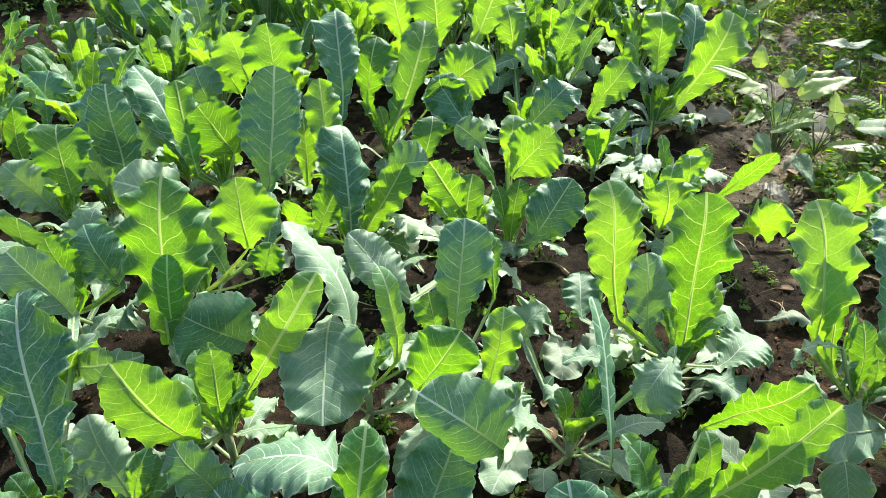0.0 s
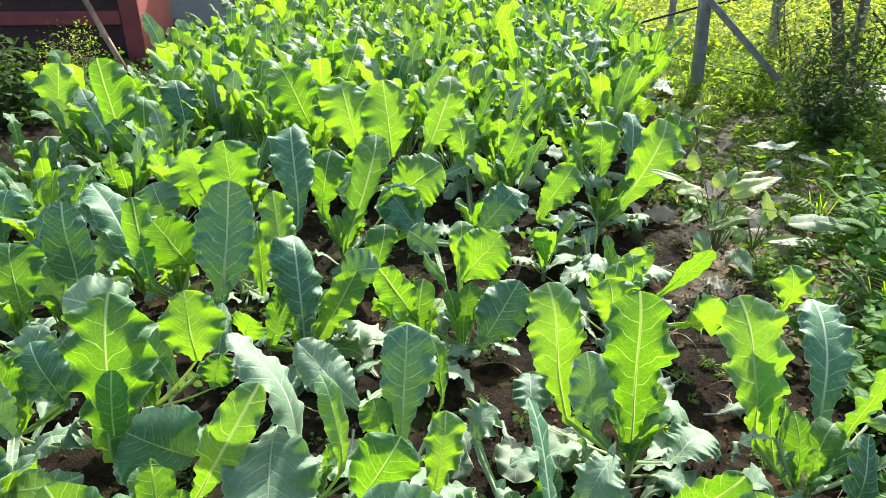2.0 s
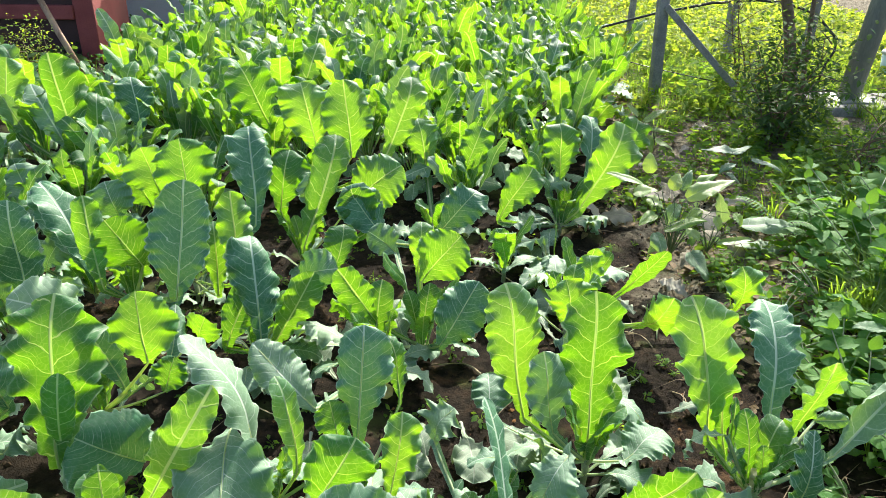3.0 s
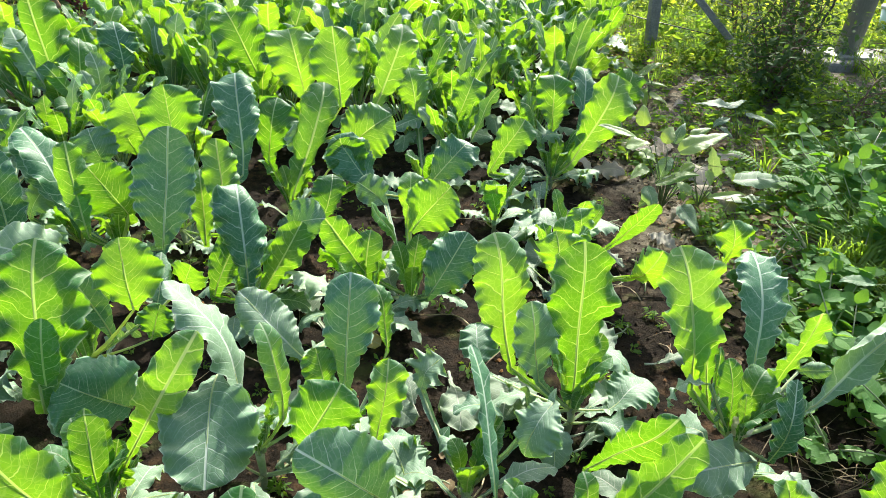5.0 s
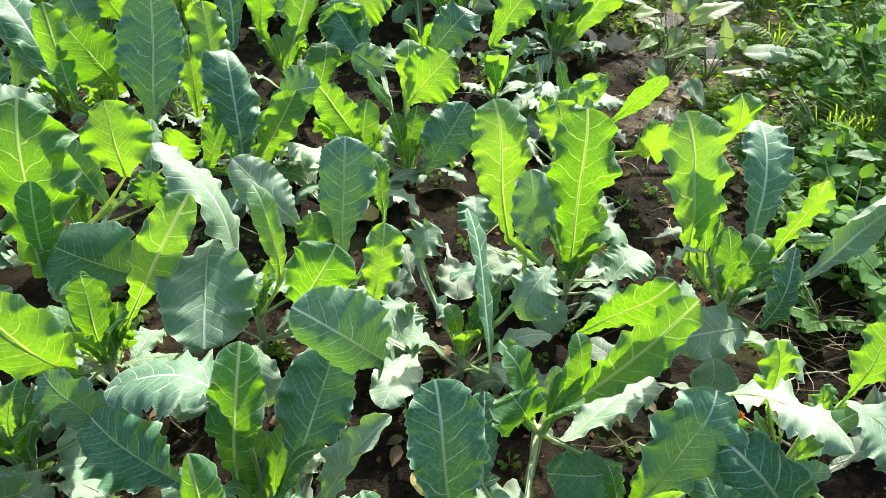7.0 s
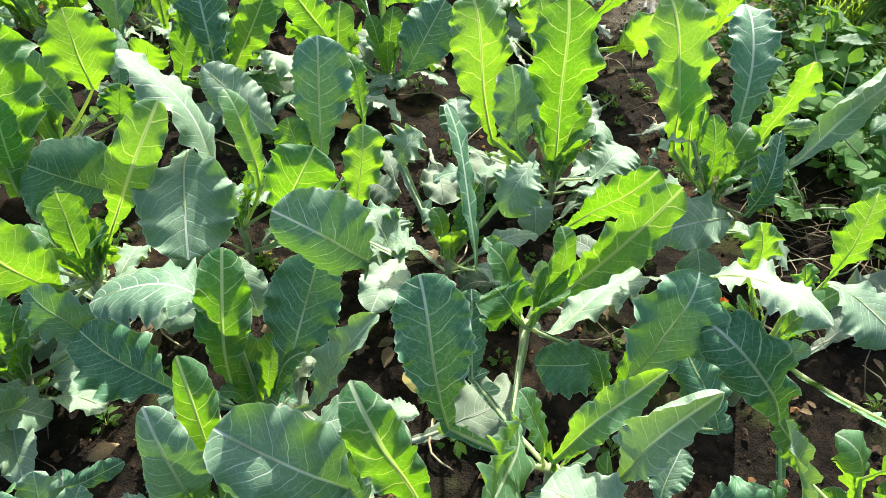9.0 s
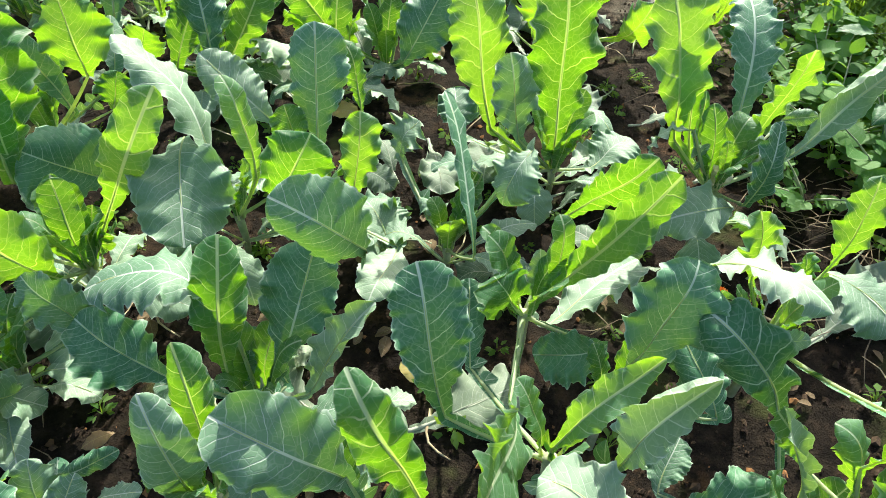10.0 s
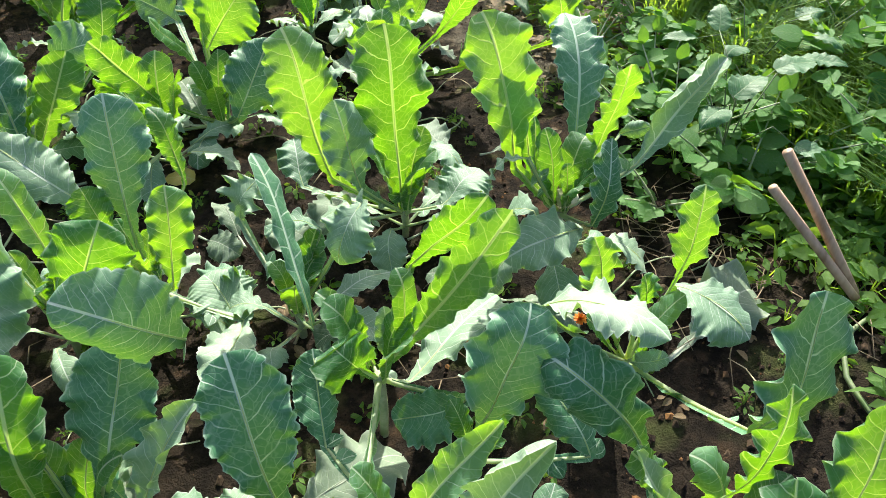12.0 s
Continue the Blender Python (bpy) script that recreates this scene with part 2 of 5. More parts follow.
def soil_material():
    """Dark damp soil with rust crumbs, dry dusty ground where the path runs, and moss; the near margin is coloured dark
    for shade.
    """
    m, t, p, out = material("garden_soil")
    pos = node(t, "ShaderNodeTexCoord").outputs["Object"]
    xyz = node(t, "ShaderNodeSeparateXYZ", {0: pos})
    big = node(t, "ShaderNodeTexNoise", {"Vector": pos, "Scale": 3.2, "Detail": 8.0, "Roughness": 0.65}).outputs["Fac"]
    mid = node(t, "ShaderNodeTexNoise", {"Vector": pos, "Scale": 22.0, "Detail": 6.0, "Roughness": 0.7}).outputs["Fac"]
    fine = node(t, "ShaderNodeTexNoise", {"Vector": pos, "Scale": 240.0, "Detail": 3.0}).outputs["Fac"]
    dark = blend(t, ramp(t, mid, 0.35, 0.7), rgb(0.010, 0.008, 0.006), rgb(0.038, 0.029, 0.020))
    rust = blend(t, calc(t, "MULTIPLY", ramp(t, big, 0.5, 0.66), ramp(t, mid, 0.42, 0.62)), dark, rgb(0.085, 0.05, 0.026))
    moss = calc(t, "MULTIPLY", ramp(t, node(t, "ShaderNodeTexNoise", {"Vector": pos, "Scale": 5.0, "Detail": 5.0}).outputs["Fac"], 0.56, 0.68), 0.55)
    rust = blend(t, moss, rust, rgb(0.08, 0.1, 0.03))
    edge = calc(t, "SUBTRACT", xyz.outputs[0], calc(t, "MULTIPLY", xyz.outputs[1], 0.13))
    dry = ramp(t, calc(t, "ADD", edge, calc(t, "MULTIPLY", calc(t, "SUBTRACT", big, 0.5), 1.4)), 0.82, 1.1)
    # no dust tone close by: the near margin's shade is kept in the colour
    dry = calc(t, "MULTIPLY", dry, ramp(t, calc(t, "ADD", xyz.outputs[1], calc(t, "MULTIPLY", calc(t, "SUBTRACT", mid, 0.5), 0.8)), 1.6, 2.2))
    dust = blend(t, ramp(t, mid, 0.3, 0.7), rgb(0.085, 0.072, 0.05), rgb(0.25, 0.225, 0.165))
    col = blend(t, dry, rust, dust)
    t.links.new(col, p.inputs["Base Color"])
    p.inputs["Roughness"].default_value = 0.95
    p.inputs["Specular IOR Level"].default_value = 0.08
    h = calc(t, "ADD", mid, calc(t, "MULTIPLY", node(t, "ShaderNodeTexNoise", {"Vector": pos, "Scale": 95.0, "Detail": 7.0, "Roughness": 0.75}).outputs["Fac"], 0.8))
    h = calc(t, "ADD", h, calc(t, "MULTIPLY", fine, 0.45))
    bn = node(t, "ShaderNodeBump", {"Strength": 0.9, "Distance": 0.02, "Height": h})
    t.links.new(bn.outputs[0], p.inputs["Normal"])
    return m


SOIL = soil_material()


def crumb_material():
    """Crumbs of soil: nearly black, brown or rusty, each with its own tone."""
    m, t, p, out = material("soil_crumb")
    chance = node(t, "ShaderNodeNewGeometry").outputs["Random Per Island"]
    pos = node(t, "ShaderNodeTexCoord").outputs["Object"]
    grit = node(t, "ShaderNodeTexNoise", {"Vector": pos, "Scale": 180.0, "Detail": 4.0}).outputs["Fac"]
    col = blend(t, ramp(t, chance, 0.2, 0.85), rgb(0.014, 0.010, 0.008), rgb(0.06, 0.042, 0.027))
    col = blend(t, ramp(t, chance, 0.88, 0.97), col, rgb(0.22, 0.11, 0.045))
    col = blend(t, calc(t, "MULTIPLY", ramp(t, grit, 0.45, 0.7), 0.4), col, rgb(0.12, 0.08, 0.05))
    t.links.new(col, p.inputs["Base Color"])
    p.inputs["Roughness"].default_value = 0.95
    p.inputs["Specular IOR Level"].default_value = 0.08
    bn = node(t, "ShaderNodeBump", {"Strength": 0.7, "Distance": 0.004, "Height": grit})
    t.links.new(bn.outputs[0], p.inputs["Normal"])
    return m


CRUMB = crumb_material()


# ---- mesh helpers ----
def mesh_of(name, verts, faces, mat, uvs=None, smooth=True):
    me = bpy.data.meshes.new(name)
    me.from_pydata(verts, [], faces)
    if uvs is not None:
        layer = me.uv_layers.new(name="UVMap")
        idx = np.empty(len(me.loops), dtype=np.int32)
        me.loops.foreach_get("vertex_index", idx)
        place = np.asarray(uvs, dtype=np.float32)
        layer.data.foreach_set("uv", place[idx, :2].ravel())
        if place.shape[1] > 2 and place[:, 2].any():
            me.attributes.new("rim", "FLOAT", "POINT").data.foreach_set("value", place[:, 2].copy())
    me.materials.append(mat)
    if smooth:
        me.polygons.foreach_set("use_smooth", [True] * len(me.polygons))
    me.update()
    return me


def part(name, me, parent, label="", at=None):
    ob = new(name, me)
    ob.parent = parent
    if at is not None:
        ob.matrix_basis = at
    if label:
        ob["label"] = label
    return ob


class Soup:
    """Collects the faces of one mesh."""

    def __init__(self):
        self.v, self.f, self.uv = [], [], []

    def add(self, v, f, uv=None):
        k = len(self.v)
        self.v += [tuple(a) for a in v]
        self.f += [tuple(i + k for i in a) for a in f]
        self.uv += [(a[0], a[1], a[2] if len(a) > 2 else 0.0) for a in uv] if uv is not None else [(0.5, 0.5, 0.0)] * len(v)
        return self

    def mesh(self, name, mat, smooth=True):
        return mesh_of(name, self.v, self.f, mat, self.uv, smooth)


def unit(v):
    v = np.asarray(v, float)
    return v / (np.linalg.norm(v) + 1e-9)


def turn(v, axis, deg):
    a, c, s = unit(axis), math.cos(radians(deg)), math.sin(radians(deg))
    v = np.asarray(v, float)
    return v * c + np.cross(a, v) * s + a * (a @ v) * (1 - c)


def tube(soup, pts, radii, sides=6, uv=(0.5, 0.5), flat=1.0):
    pts = [np.asarray(p, float) for p in pts]
    n = len(pts)
    v, f = [], []
    ref = np.array((0.31, 0.22, 0.93))
    for i, p in enumerate(pts):
        d = unit(pts[min(i + 1, n - 1)] - pts[max(i - 1, 0)])
        a = np.cross(d, ref)
        if np.linalg.norm(a) < 0.05:
            a = np.cross(d, (1.0, 0.2, 0))
        a = unit(a)
        b = np.cross(d, a)
        for k in range(sides):
            w = 2 * math.pi * k / sides
            v.append(p + radii[i] * (math.cos(w) * a + flat * math.sin(w) * b))
    for i in range(n - 1):
        for k in range(sides):
            j = (k + 1) % sides
            f.append((i * sides + k, i * sides + j, (i + 1) * sides + j, (i + 1) * sides + k))
    f.append(tuple(range(sides))[::-1])
    f.append(tuple((n - 1) * sides + k for k in range(sides)))
    soup.add(v, f, [uv] * len(v))


def box(soup, lo, hi, bevel=0.0):
    bm = bmesh.new()
    bmesh.ops.create_cube(bm, size=1.0)
    for v in bm.verts:
        v.co = Vector([lo[i] + (hi[i] - lo[i]) * (v.co[i] + 0.5) for i in range(3)])
    if bevel:
        bmesh.ops.bevel(bm, geom=list(bm.edges), offset=bevel, segments=2, affect="EDGES", profile=0.5)
    bm.verts.index_update()
    soup.add([v.co for v in bm.verts], [[v.index for v in f.verts] for f in bm.faces])
    bm.free()


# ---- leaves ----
# by default blades are turned broadside to fit the camera's view
CAMERAWARD = np.array((0.06, -0.78, 0.62))
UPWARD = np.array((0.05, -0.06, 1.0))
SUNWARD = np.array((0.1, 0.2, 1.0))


PROFILES = {"o": (0.66, 0.22, 0.70), "l": (0.64, 0.19, 0.72), "v": (0.46, 0.22, 0.54), "b": (0.52, 0.14, 0.50), "n": (0.60, 0.30, 0.80)}


def outline(shape, v):
    """Half width along a blade, as a share of the widest: a slow widening from the foot, then a blunt round crown."""
    if shape == "e":
        return math.sin(math.pi * (0.03 + 0.97 * v) ** 0.72) ** 0.85 if v < 0.99 else 0.03
    rise, low, crown = PROFILES[shape]
    k = min(1.0, v / rise)
    f = low + (1 - low) * k * k * (3 - 2 * k)
    if v > crown:
        f *= math.sqrt(max(0.0, 1 - ((v - crown) / (1 - crown)) ** 2.3))
    return max(f, 0.025)


def blade(base, tip, root, width, roll=0.0, bow=0.01, curl=10.0, shape="o", seed=0, rows=60, cols=13, facing=None):
    """Blade and rib of one leaf: from the foot of the blade to its tip, on a narrowly winged stalk that comes from the root of the plant."""
    rng = random.Random(seed)
    base, tip, root = (np.asarray(a, float) for a in (base, tip, root))
    line = tip - base
    length = np.linalg.norm(line)
    axis = line / length
    facing = CAMERAWARD if facing is None else np.asarray(facing, float)
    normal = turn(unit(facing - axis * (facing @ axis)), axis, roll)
    reach = np.linalg.norm(base - root)
    rise = unit(base - root) if reach > 0.02 else axis
    lean = unit(axis * 1.0 + rise * 0.25)
    spine = []
    d0, d1 = lean * length, axis * length
    for i in range(rows + 1):
        s = i / rows
        h00, h10, h01, h11 = 2 * s ** 3 - 3 * s ** 2 + 1, s ** 3 - 2 * s ** 2 + s, -2 * s ** 3 + 3 * s ** 2, s ** 3 - s ** 2
        p = h00 * base + h10 * d0 + h01 * tip + h11 * d1
        p = p + normal * bow * 0.9 * math.sin(math.pi * s)
        spine.append(p)
    # the blade nods back towards its tip
    nod = rng.choice((0.0, 0.0, 10.0, 35.0, 60.0)) if shape in "oln" else 0.0
    if curl or nod:
        k0, side0 = int(rows * 0.66), unit(np.cross(axis, normal))
        steps = [spine[i + 1] - spine[i] for i in range(rows)]
        for i in range(k0, rows):
            a = (curl * 1.3 + nod) * ((i - k0) / (rows - k0)) ** 1.5
            spine[i + 1] = spine[i] + turn(steps[i], side0, -a)
    ph = [rng.uniform(0, 6.28) for _ in range(12)]
    broad = shape in "vwrb"
    if shape == "r":
        fold, edge_roll = [radians(25), radians(8)], [radians(85), radians(40)]
    elif shape == "w":
        fold, edge_roll = [radians(6), radians(10)], [radians(-25), radians(-40)]
    else:
        fold = [radians(rng.uniform(-4, 22)) for _ in range(2)]
        edge_roll = [radians(rng.choice((rng.uniform(-80, -30), rng.uniform(-25, 10), rng.uniform(-25, 10)))) for _ in range(2)]
    if shape in "rw":
        shape = "v"
    if shape in "bn":
        edge_roll = [0.5 * a for a in edge_roll]
    soft = 0.3 if shape == "e" else 0.45 if shape == "n" else 0.75 if broad else 1.0
    ruffle, ruffles = soft * rng.uniform(0.10, 0.26), rng.uniform(3.2, 5.6)
    frill, frills = soft * rng.uniform(0.07, 0.15), rng.uniform(8, 12)
    scallops, depth = rng.uniform(5.0, 8.0), soft * rng.uniform(0.03, 0.09)
    cleft = {"l": 0.42, "o": 0.22, "n": 0.2, "v": 0.2}.get(shape, 0.0)
    teeth = 11.0 if rows < 40 else rng.uniform(15, 20)
    skew, twist, cup = rng.uniform(-0.10, 0.10), rng.uniform(-24, 24), rng.uniform(-0.10, 0.35)
    sway, sway_at = rng.uniform(0.010, 0.028) * length, rng.uniform(0, 6.28)
    stem = []
    for i in range(7):
        s = i / 6
        stem.append(root + (base - root) * s + np.array((0, 0, -0.03)) * reach * math.sin(math.pi * s))
    # the narrow wings run some way down the stalk
    wing = (14 if rows > 40 else 5) if reach > 0.06 and shape in "olvn" and rows > 20 else 0
    stations = []
    for i in range(wing):
        s = 0.15 + 0.85 * i / wing
        stations.append((stem[0] + (base - stem[0]) * s + np.array((0, 0, -0.03)) * reach * math.sin(math.pi * s), -(1 - s) * reach / length, True))
    for i in range(rows + 1):
        stations.append((spine[i], i / rows, False))
    points = [p for p, _, _ in stations]
    count = len(points)
    verts, uvs, faces, normals = [], [], [], []
    for i, (p, s, low) in enumerate(stations):
        d = unit(points[min(i + 1, count - 1)] - points[max(i - 1, 0)])
        k = max(s, 0.0)
        nn = turn(unit(normal - d * (normal @ d)), d, twist * (k - 0.45) * 1.5)
        if not low:
            p = p + nn * sway * math.sin(6.5 * s + sway_at) * min(1.0, 3 * s)
            spine[i - wing] = p
            normals.append(nn)
        sd = np.cross(d, nn)
        share = outline(shape, k) * (0.5 + 0.5 * (i / wing) ** 1.3 if low else 1.0)
        for j in range(cols):
            u = 2 * j / (cols - 1) - 1
            sg, au = (0 if u < 0 else 1), abs(u)
            w = width * 0.5 * share * (1 + skew * (1 if u > 0 else -1))
            warp = 0.35 * noise.noise(Vector((s * 2.2, ph[8] + sg * 5, 1.0)))
            bump = abs(math.sin(math.pi * (scallops * (s + warp * 0.3)) + ph[sg]))
            edge = 1 + depth * (bump - 0.55) + soft * 0.13 * noise.noise(Vector((s * 4.0, ph[2] * 3 + sg * 9, 0)))
            edge -= cleft * max(0.0, 1 - 1.8 * k) * (1 - bump) ** 1.2
            edge = max(0.2, edge)
            tooth = soft * (0.085 * (abs(math.sin(math.pi * teeth * (s + 0.03 * warp) + ph[4 + sg])) - 0.5) + 0.06 * noise.noise(Vector((s * 30, ph[3] * 3 + sg * 9, 2))))
            lat = u * w * (1 + (edge - 1) * au ** 1.5 + tooth * au ** 4)
            phi = fold[sg] * (1 - 0.5 * k) + edge_roll[sg] * au ** 2.0 * min(1.0, 1.6 * k) * (0.55 + 0.45 * math.sin(4.0 * s + ph[6 + sg]))
            up = abs(lat) * math.sin(phi) + 0.4 * cup * au * w * (1 - au * au)
            lat *= math.cos(phi)
            span = max(w, 0.012)
            up += ruffle * span * 1.6 * au ** 3.4 * math.sin(6.283 * ruffles * (s + 0.5 * warp * 0.4) + ph[9 + sg]) * min(1.0, 0.4 + 2.0 * k)
            up += frill * span * au ** 5 * math.sin(6.283 * frills * s + 2.0 * math.sin(5 * s + ph[2]) + ph[4 + sg])
            up += 0.06 * w * math.sin(2.2 * u + 5 * s + ph[1]) * math.sin(math.pi * k)
            tipward = -0.10 * w * au ** 2 * (1 - k)
            verts.append(p + sd * lat + nn * up + d * tipward)
            uvs.append((0.5 + u * w / max(length, 0.05), s, au))
    for i in range(count - 1):
        for j in range(cols - 1):
            a = i * cols + j
            faces.append((a, a + 1, a + cols + 1, a + cols))
    rib = Soup()
    bl = Soup().add(verts, faces, uvs)
    # small round lobes along the stalk below the blade
    lobes = []
    if shape in "lv" and reach > 0.05:
        for k in range(rng.randint(1, 3)):
            c = stem[rng.randint(3, 6)]
            sd = np.cross(rise, normals[0]) * rng.choice((-1, 1))
            one = Soup()
            ln = rng.uniform(0.018, 0.04)
            small_leaf(one, c, unit(sd + rise * rng.uniform(-0.2, 0.8) + normals[0] * rng.uniform(-0.3, 0.5)), normals[0], ln, ln * rng.uniform(0.85, 1.15), rng.uniform(-0.3, 0.6), 6)
            one.uv = [(0.5 + (a - 0.5) * 0.25, 0.3 + 0.12 * b) for a, b, _ in one.uv]
            lobes.append(one)
    thick = 0.0036 + 0.011 * width
    path = stem[:-1] + [spine[i] - normals[i] * 0.0003 for i in range(0, int(rows * 0.92), 3)]
    n = len(path)
    stalk = len(stem) - 1
    radii = [thick * (1.25 - 0.45 * k / stalk) if k < stalk else max(0.0010, thick * 0.62 * (1 - (k - stalk + 1) / (n - stalk)) ** 1.7) for k in range(n)]
    tube(rib, path, radii, 6 if rows > 40 else 4, flat=0.75)
    return bl, rib, lobes


def small_leaf(soup, at, way, face, length, width, fold=0.15, seg=4):
    """One plain little leaf: an oval blade of four strips, folded at its rib."""
    at, way = np.asarray(at, float), unit(way)
    face = np.asarray(face, float)
    face = unit(face - way * (face @ way) + 1e-6)
    sd = np.cross(way, face)
    v, uv = [], []
    for i in range(seg + 1):
        s = i / seg
        w = width * 0.5 * max(0.04, math.sin(math.pi * (0.04 + 0.95 * s) ** 0.85)) ** 0.72
        c = at + way * length * s - face * length * 0.18 * s * s
        for u in (-1, 0, 1):
            v.append(c + sd * w * u + face * abs(u) * fold * w)
            uv.append((0.5 + 0.5 * u * width / max(length, 1e-3), s))
    f = []
    for i in range(seg):
        for j in range(2):
            a = i * 3 + j
            f.append((a, a + 1, a + 4, a + 3))
    soup.add(v, f, uv)


# ---- ground ----
def ground_height(x, y):
    n = noise.noise(Vector((x * 1.7, y * 1.7, 0.3))) * 0.035 + noise.noise(Vector((x * 6.0, y * 6.0, 4.0))) * 0.014
    bank = 0.10 / (1 + math.exp(-(x - 1.25 - 0.13 * y) * 9.0))
    return n + (bank if y > -3 else 0.0) - 0.005


def make_ground():
    xs = [-60, -30, -15, -8, -5] + [-4 + 0.06 * i for i in range(150)] + [5.5, 6.5, 8, 12, 20, 40, 60]
    ys = [-40, -15, -6, -2, -0.5] + [0.06 * i for i in range(150)] + [9.3, 9.8, 10.5, 11.5, 13, 16, 22, 40, 80]
    v = [(x, y, ground_height(x, y) + (noise.noise(Vector((x * 19, y * 19, 9.0))) * 0.010 if -4 < x < 5 and 0 < y < 9 else 0.0)) for y in ys for x in xs]
    nx = len(xs)
    f = [(j * nx + i, j * nx + i + 1, (j + 1) * nx + i + 1, (j + 1) * nx + i) for j in range(len(ys) - 1) for i in range(nx - 1)]
    ob = new("ground", mesh_of("ground", v, f, SOIL))
    tagged(ob, "dark crumbly garden soil with a dry dusty margin", "ground", kind="structure")


make_ground()

# ---- cauliflower plants of the near rows ----
ROOTS = []
PLANT_LABEL = "leafy cauliflower plant with waxy blue-green leaves growing from soil"


def plant(root, leaves, old=5, heart=6):
    """One cauliflower plant: leaves are (foot of blade, tip, width, roll, bow, curl, shape)."""
    k = len(ROOTS)
    root = np.asarray(root, float)
    ROOTS.append(root)
    rng = random.Random(100 + k)
    g = ground_height(root[0], root[1])
    top = new("cauliflower_plant")
    top.location = (root[0], root[1], g)
    tagged(top, PLANT_LABEL, "cauliflower plant", "rows of cauliflower plants", "thing")
    off = np.array((root[0], root[1], g))
    stem = Soup()
    tube(stem, [(0, 0, -0.03), (0.004, 0, 0.5 * (root[2] - g)), (0, 0, root[2] - g + 0.01)], [0.010, 0.009, 0.012], 8)
    part("stem", stem.mesh("stem", STALK), top, "knobbly pale green stem")
    for i, (b, t, w, roll, bow, curl, shape) in enumerate(leaves):
        shape, dark, grey, young = shape[0], shape.endswith("d"), shape.endswith("g"), shape.endswith("y")
        bl, rb, lobes = blade(np.array(b) - off, np.array(t) - off, np.array((0, 0, root[2] - g)), w, max(roll, 0), bow, curl, shape, 1000 * k + i, facing=SUNWARD if shape == "w" or (shape == "v" and roll < 0) else UPWARD if roll < 0 else CAMERAWARD)
        # d takes the shade-coloured copy; g, v, w, r the sunlit-coloured one
        skin = SHADED_LEAF if dark else LEAF if young else GLAUCOUS_LIT if grey or shape in "vwr" else LEAF
        leaf = part("leaf", bl.mesh("leaf", skin), top)
        part("midrib", rb.mesh("midrib", RIB), leaf, "pale green midrib and stalk")
        for one in lobes:
            part("leaf_lobe", one.mesh("leaf_lobe", skin), leaf)
    # the young heart leaves, upright and narrow
    for i in range(heart):
        a = i * 2.4 + rng.uniform(-0.4, 0.4)
        foot = np.array((math.cos(a) * 0.02, math.sin(a) * 0.02, root[2] - g + 0.02))
        ln = rng.uniform(0.10, 0.19) if root[1] < 1.2 else rng.uniform(0.15, 0.28)
        way = unit((math.cos(a) * 0.35, math.sin(a) * 0.35, 1.0))
        bl, rb, lobes = blade(foot, foot + way * ln, foot - way * 0.02, ln * rng.uniform(0.28, 0.42), 0, 0.012, rng.uniform(-10, 30), rng.choice("nno"), 9000 + 10 * k + i, 30, 11, (-math.cos(a), -math.sin(a), 0.3))
        leaf = part("leaf", bl.mesh("leaf", LEAF), top, "young upright heart leaf")
        part("midrib", rb.mesh("midrib", RIB), leaf, "pale green midrib and stalk")
    # a few old leaves that hang about the foot
    for i in range(old):
        a = i * 1.45 + rng.uniform(-0.4, 0.4)
        r0, r1 = rng.uniform(0.05, 0.10), rng.uniform(0.16, 0.24)
        z0 = max(0.06, (root[2] - g) * 0.6)
        b = np.array((math.cos(a) * r0, math.sin(a) * r0, z0 + rng.uniform(0.0, 0.04)))
        t = np.array((math.cos(a + 0.2) * r1, math.sin(a + 0.2) * r1, rng.uniform(0.03, 0.10)))
        bl, rb, lobes = blade(b, t, np.array((0, 0, z0 - 0.03)), rng.uniform(0.07, 0.11), rng.uniform(-18, 18), 0.02, rng.uniform(0, 35), "v", 7000 + 10 * k + i, 22, 11, (0.0, 0.1, 1.0))
        leaf = part("leaf", bl.mesh("leaf", GLAUCOUS_LIT), top)
        part("midrib", rb.mesh("midrib", RIB), leaf, "pale green midrib and stalk")
    return top


plant((0.927, 1.013, 0.220), [
    ((0.851, 1.104, 0.300), (0.783, 1.150, 0.668), 0.155, 0, 0.020, 10, 'o'),
    ((1.002, 1.110, 0.300), (1.077, 1.355, 0.560), 0.129, 0, 0.010, 35, 'od'),
    ((1.030, 1.091, 0.280), (1.035, 1.017, 0.580), 0.105, 10, 0.010, 0, 'vy'),
    ((0.939, 0.892, 0.280), (0.981, 0.944, 0.460), 0.092, 0, 0.020, 0, 'vd'),
    ((1.130, 1.045, 0.290), (1.412, 1.175, 0.455), 0.105, -1, 0.020, 0, 'r'),
    ((1.145, 1.155, 0.300), (1.174, 1.087, 0.360), 0.042, 0, 0.010, 0, 'v'),
    ((0.816, 0.981, 0.420), (0.736, 1.011, 0.340), 0.074, -35, 0.020, 40, 'v'),
    ((0.902, 1.001, 0.260), (0.876, 1.030, 0.449), 0.060, 10, 0.010, 0, 'n'),
    ((0.883, 1.008, 0.260), (0.842, 1.034, 0.482), 0.037, 30, 0.000, 0, 'n'),
    ((0.924, 0.989, 0.260), (0.930, 1.011, 0.360), 0.030, 0, 0.000, 0, 'n'),
    ((0.895, 1.093, 0.260), (0.840, 1.144, 0.604), 0.082, 0, 0.000, 10, 'o'),
    ((0.934, 0.929, 0.240), (0.729, 0.874, 0.260), 0.113, 30, 0.030, 30, 'v'),
])
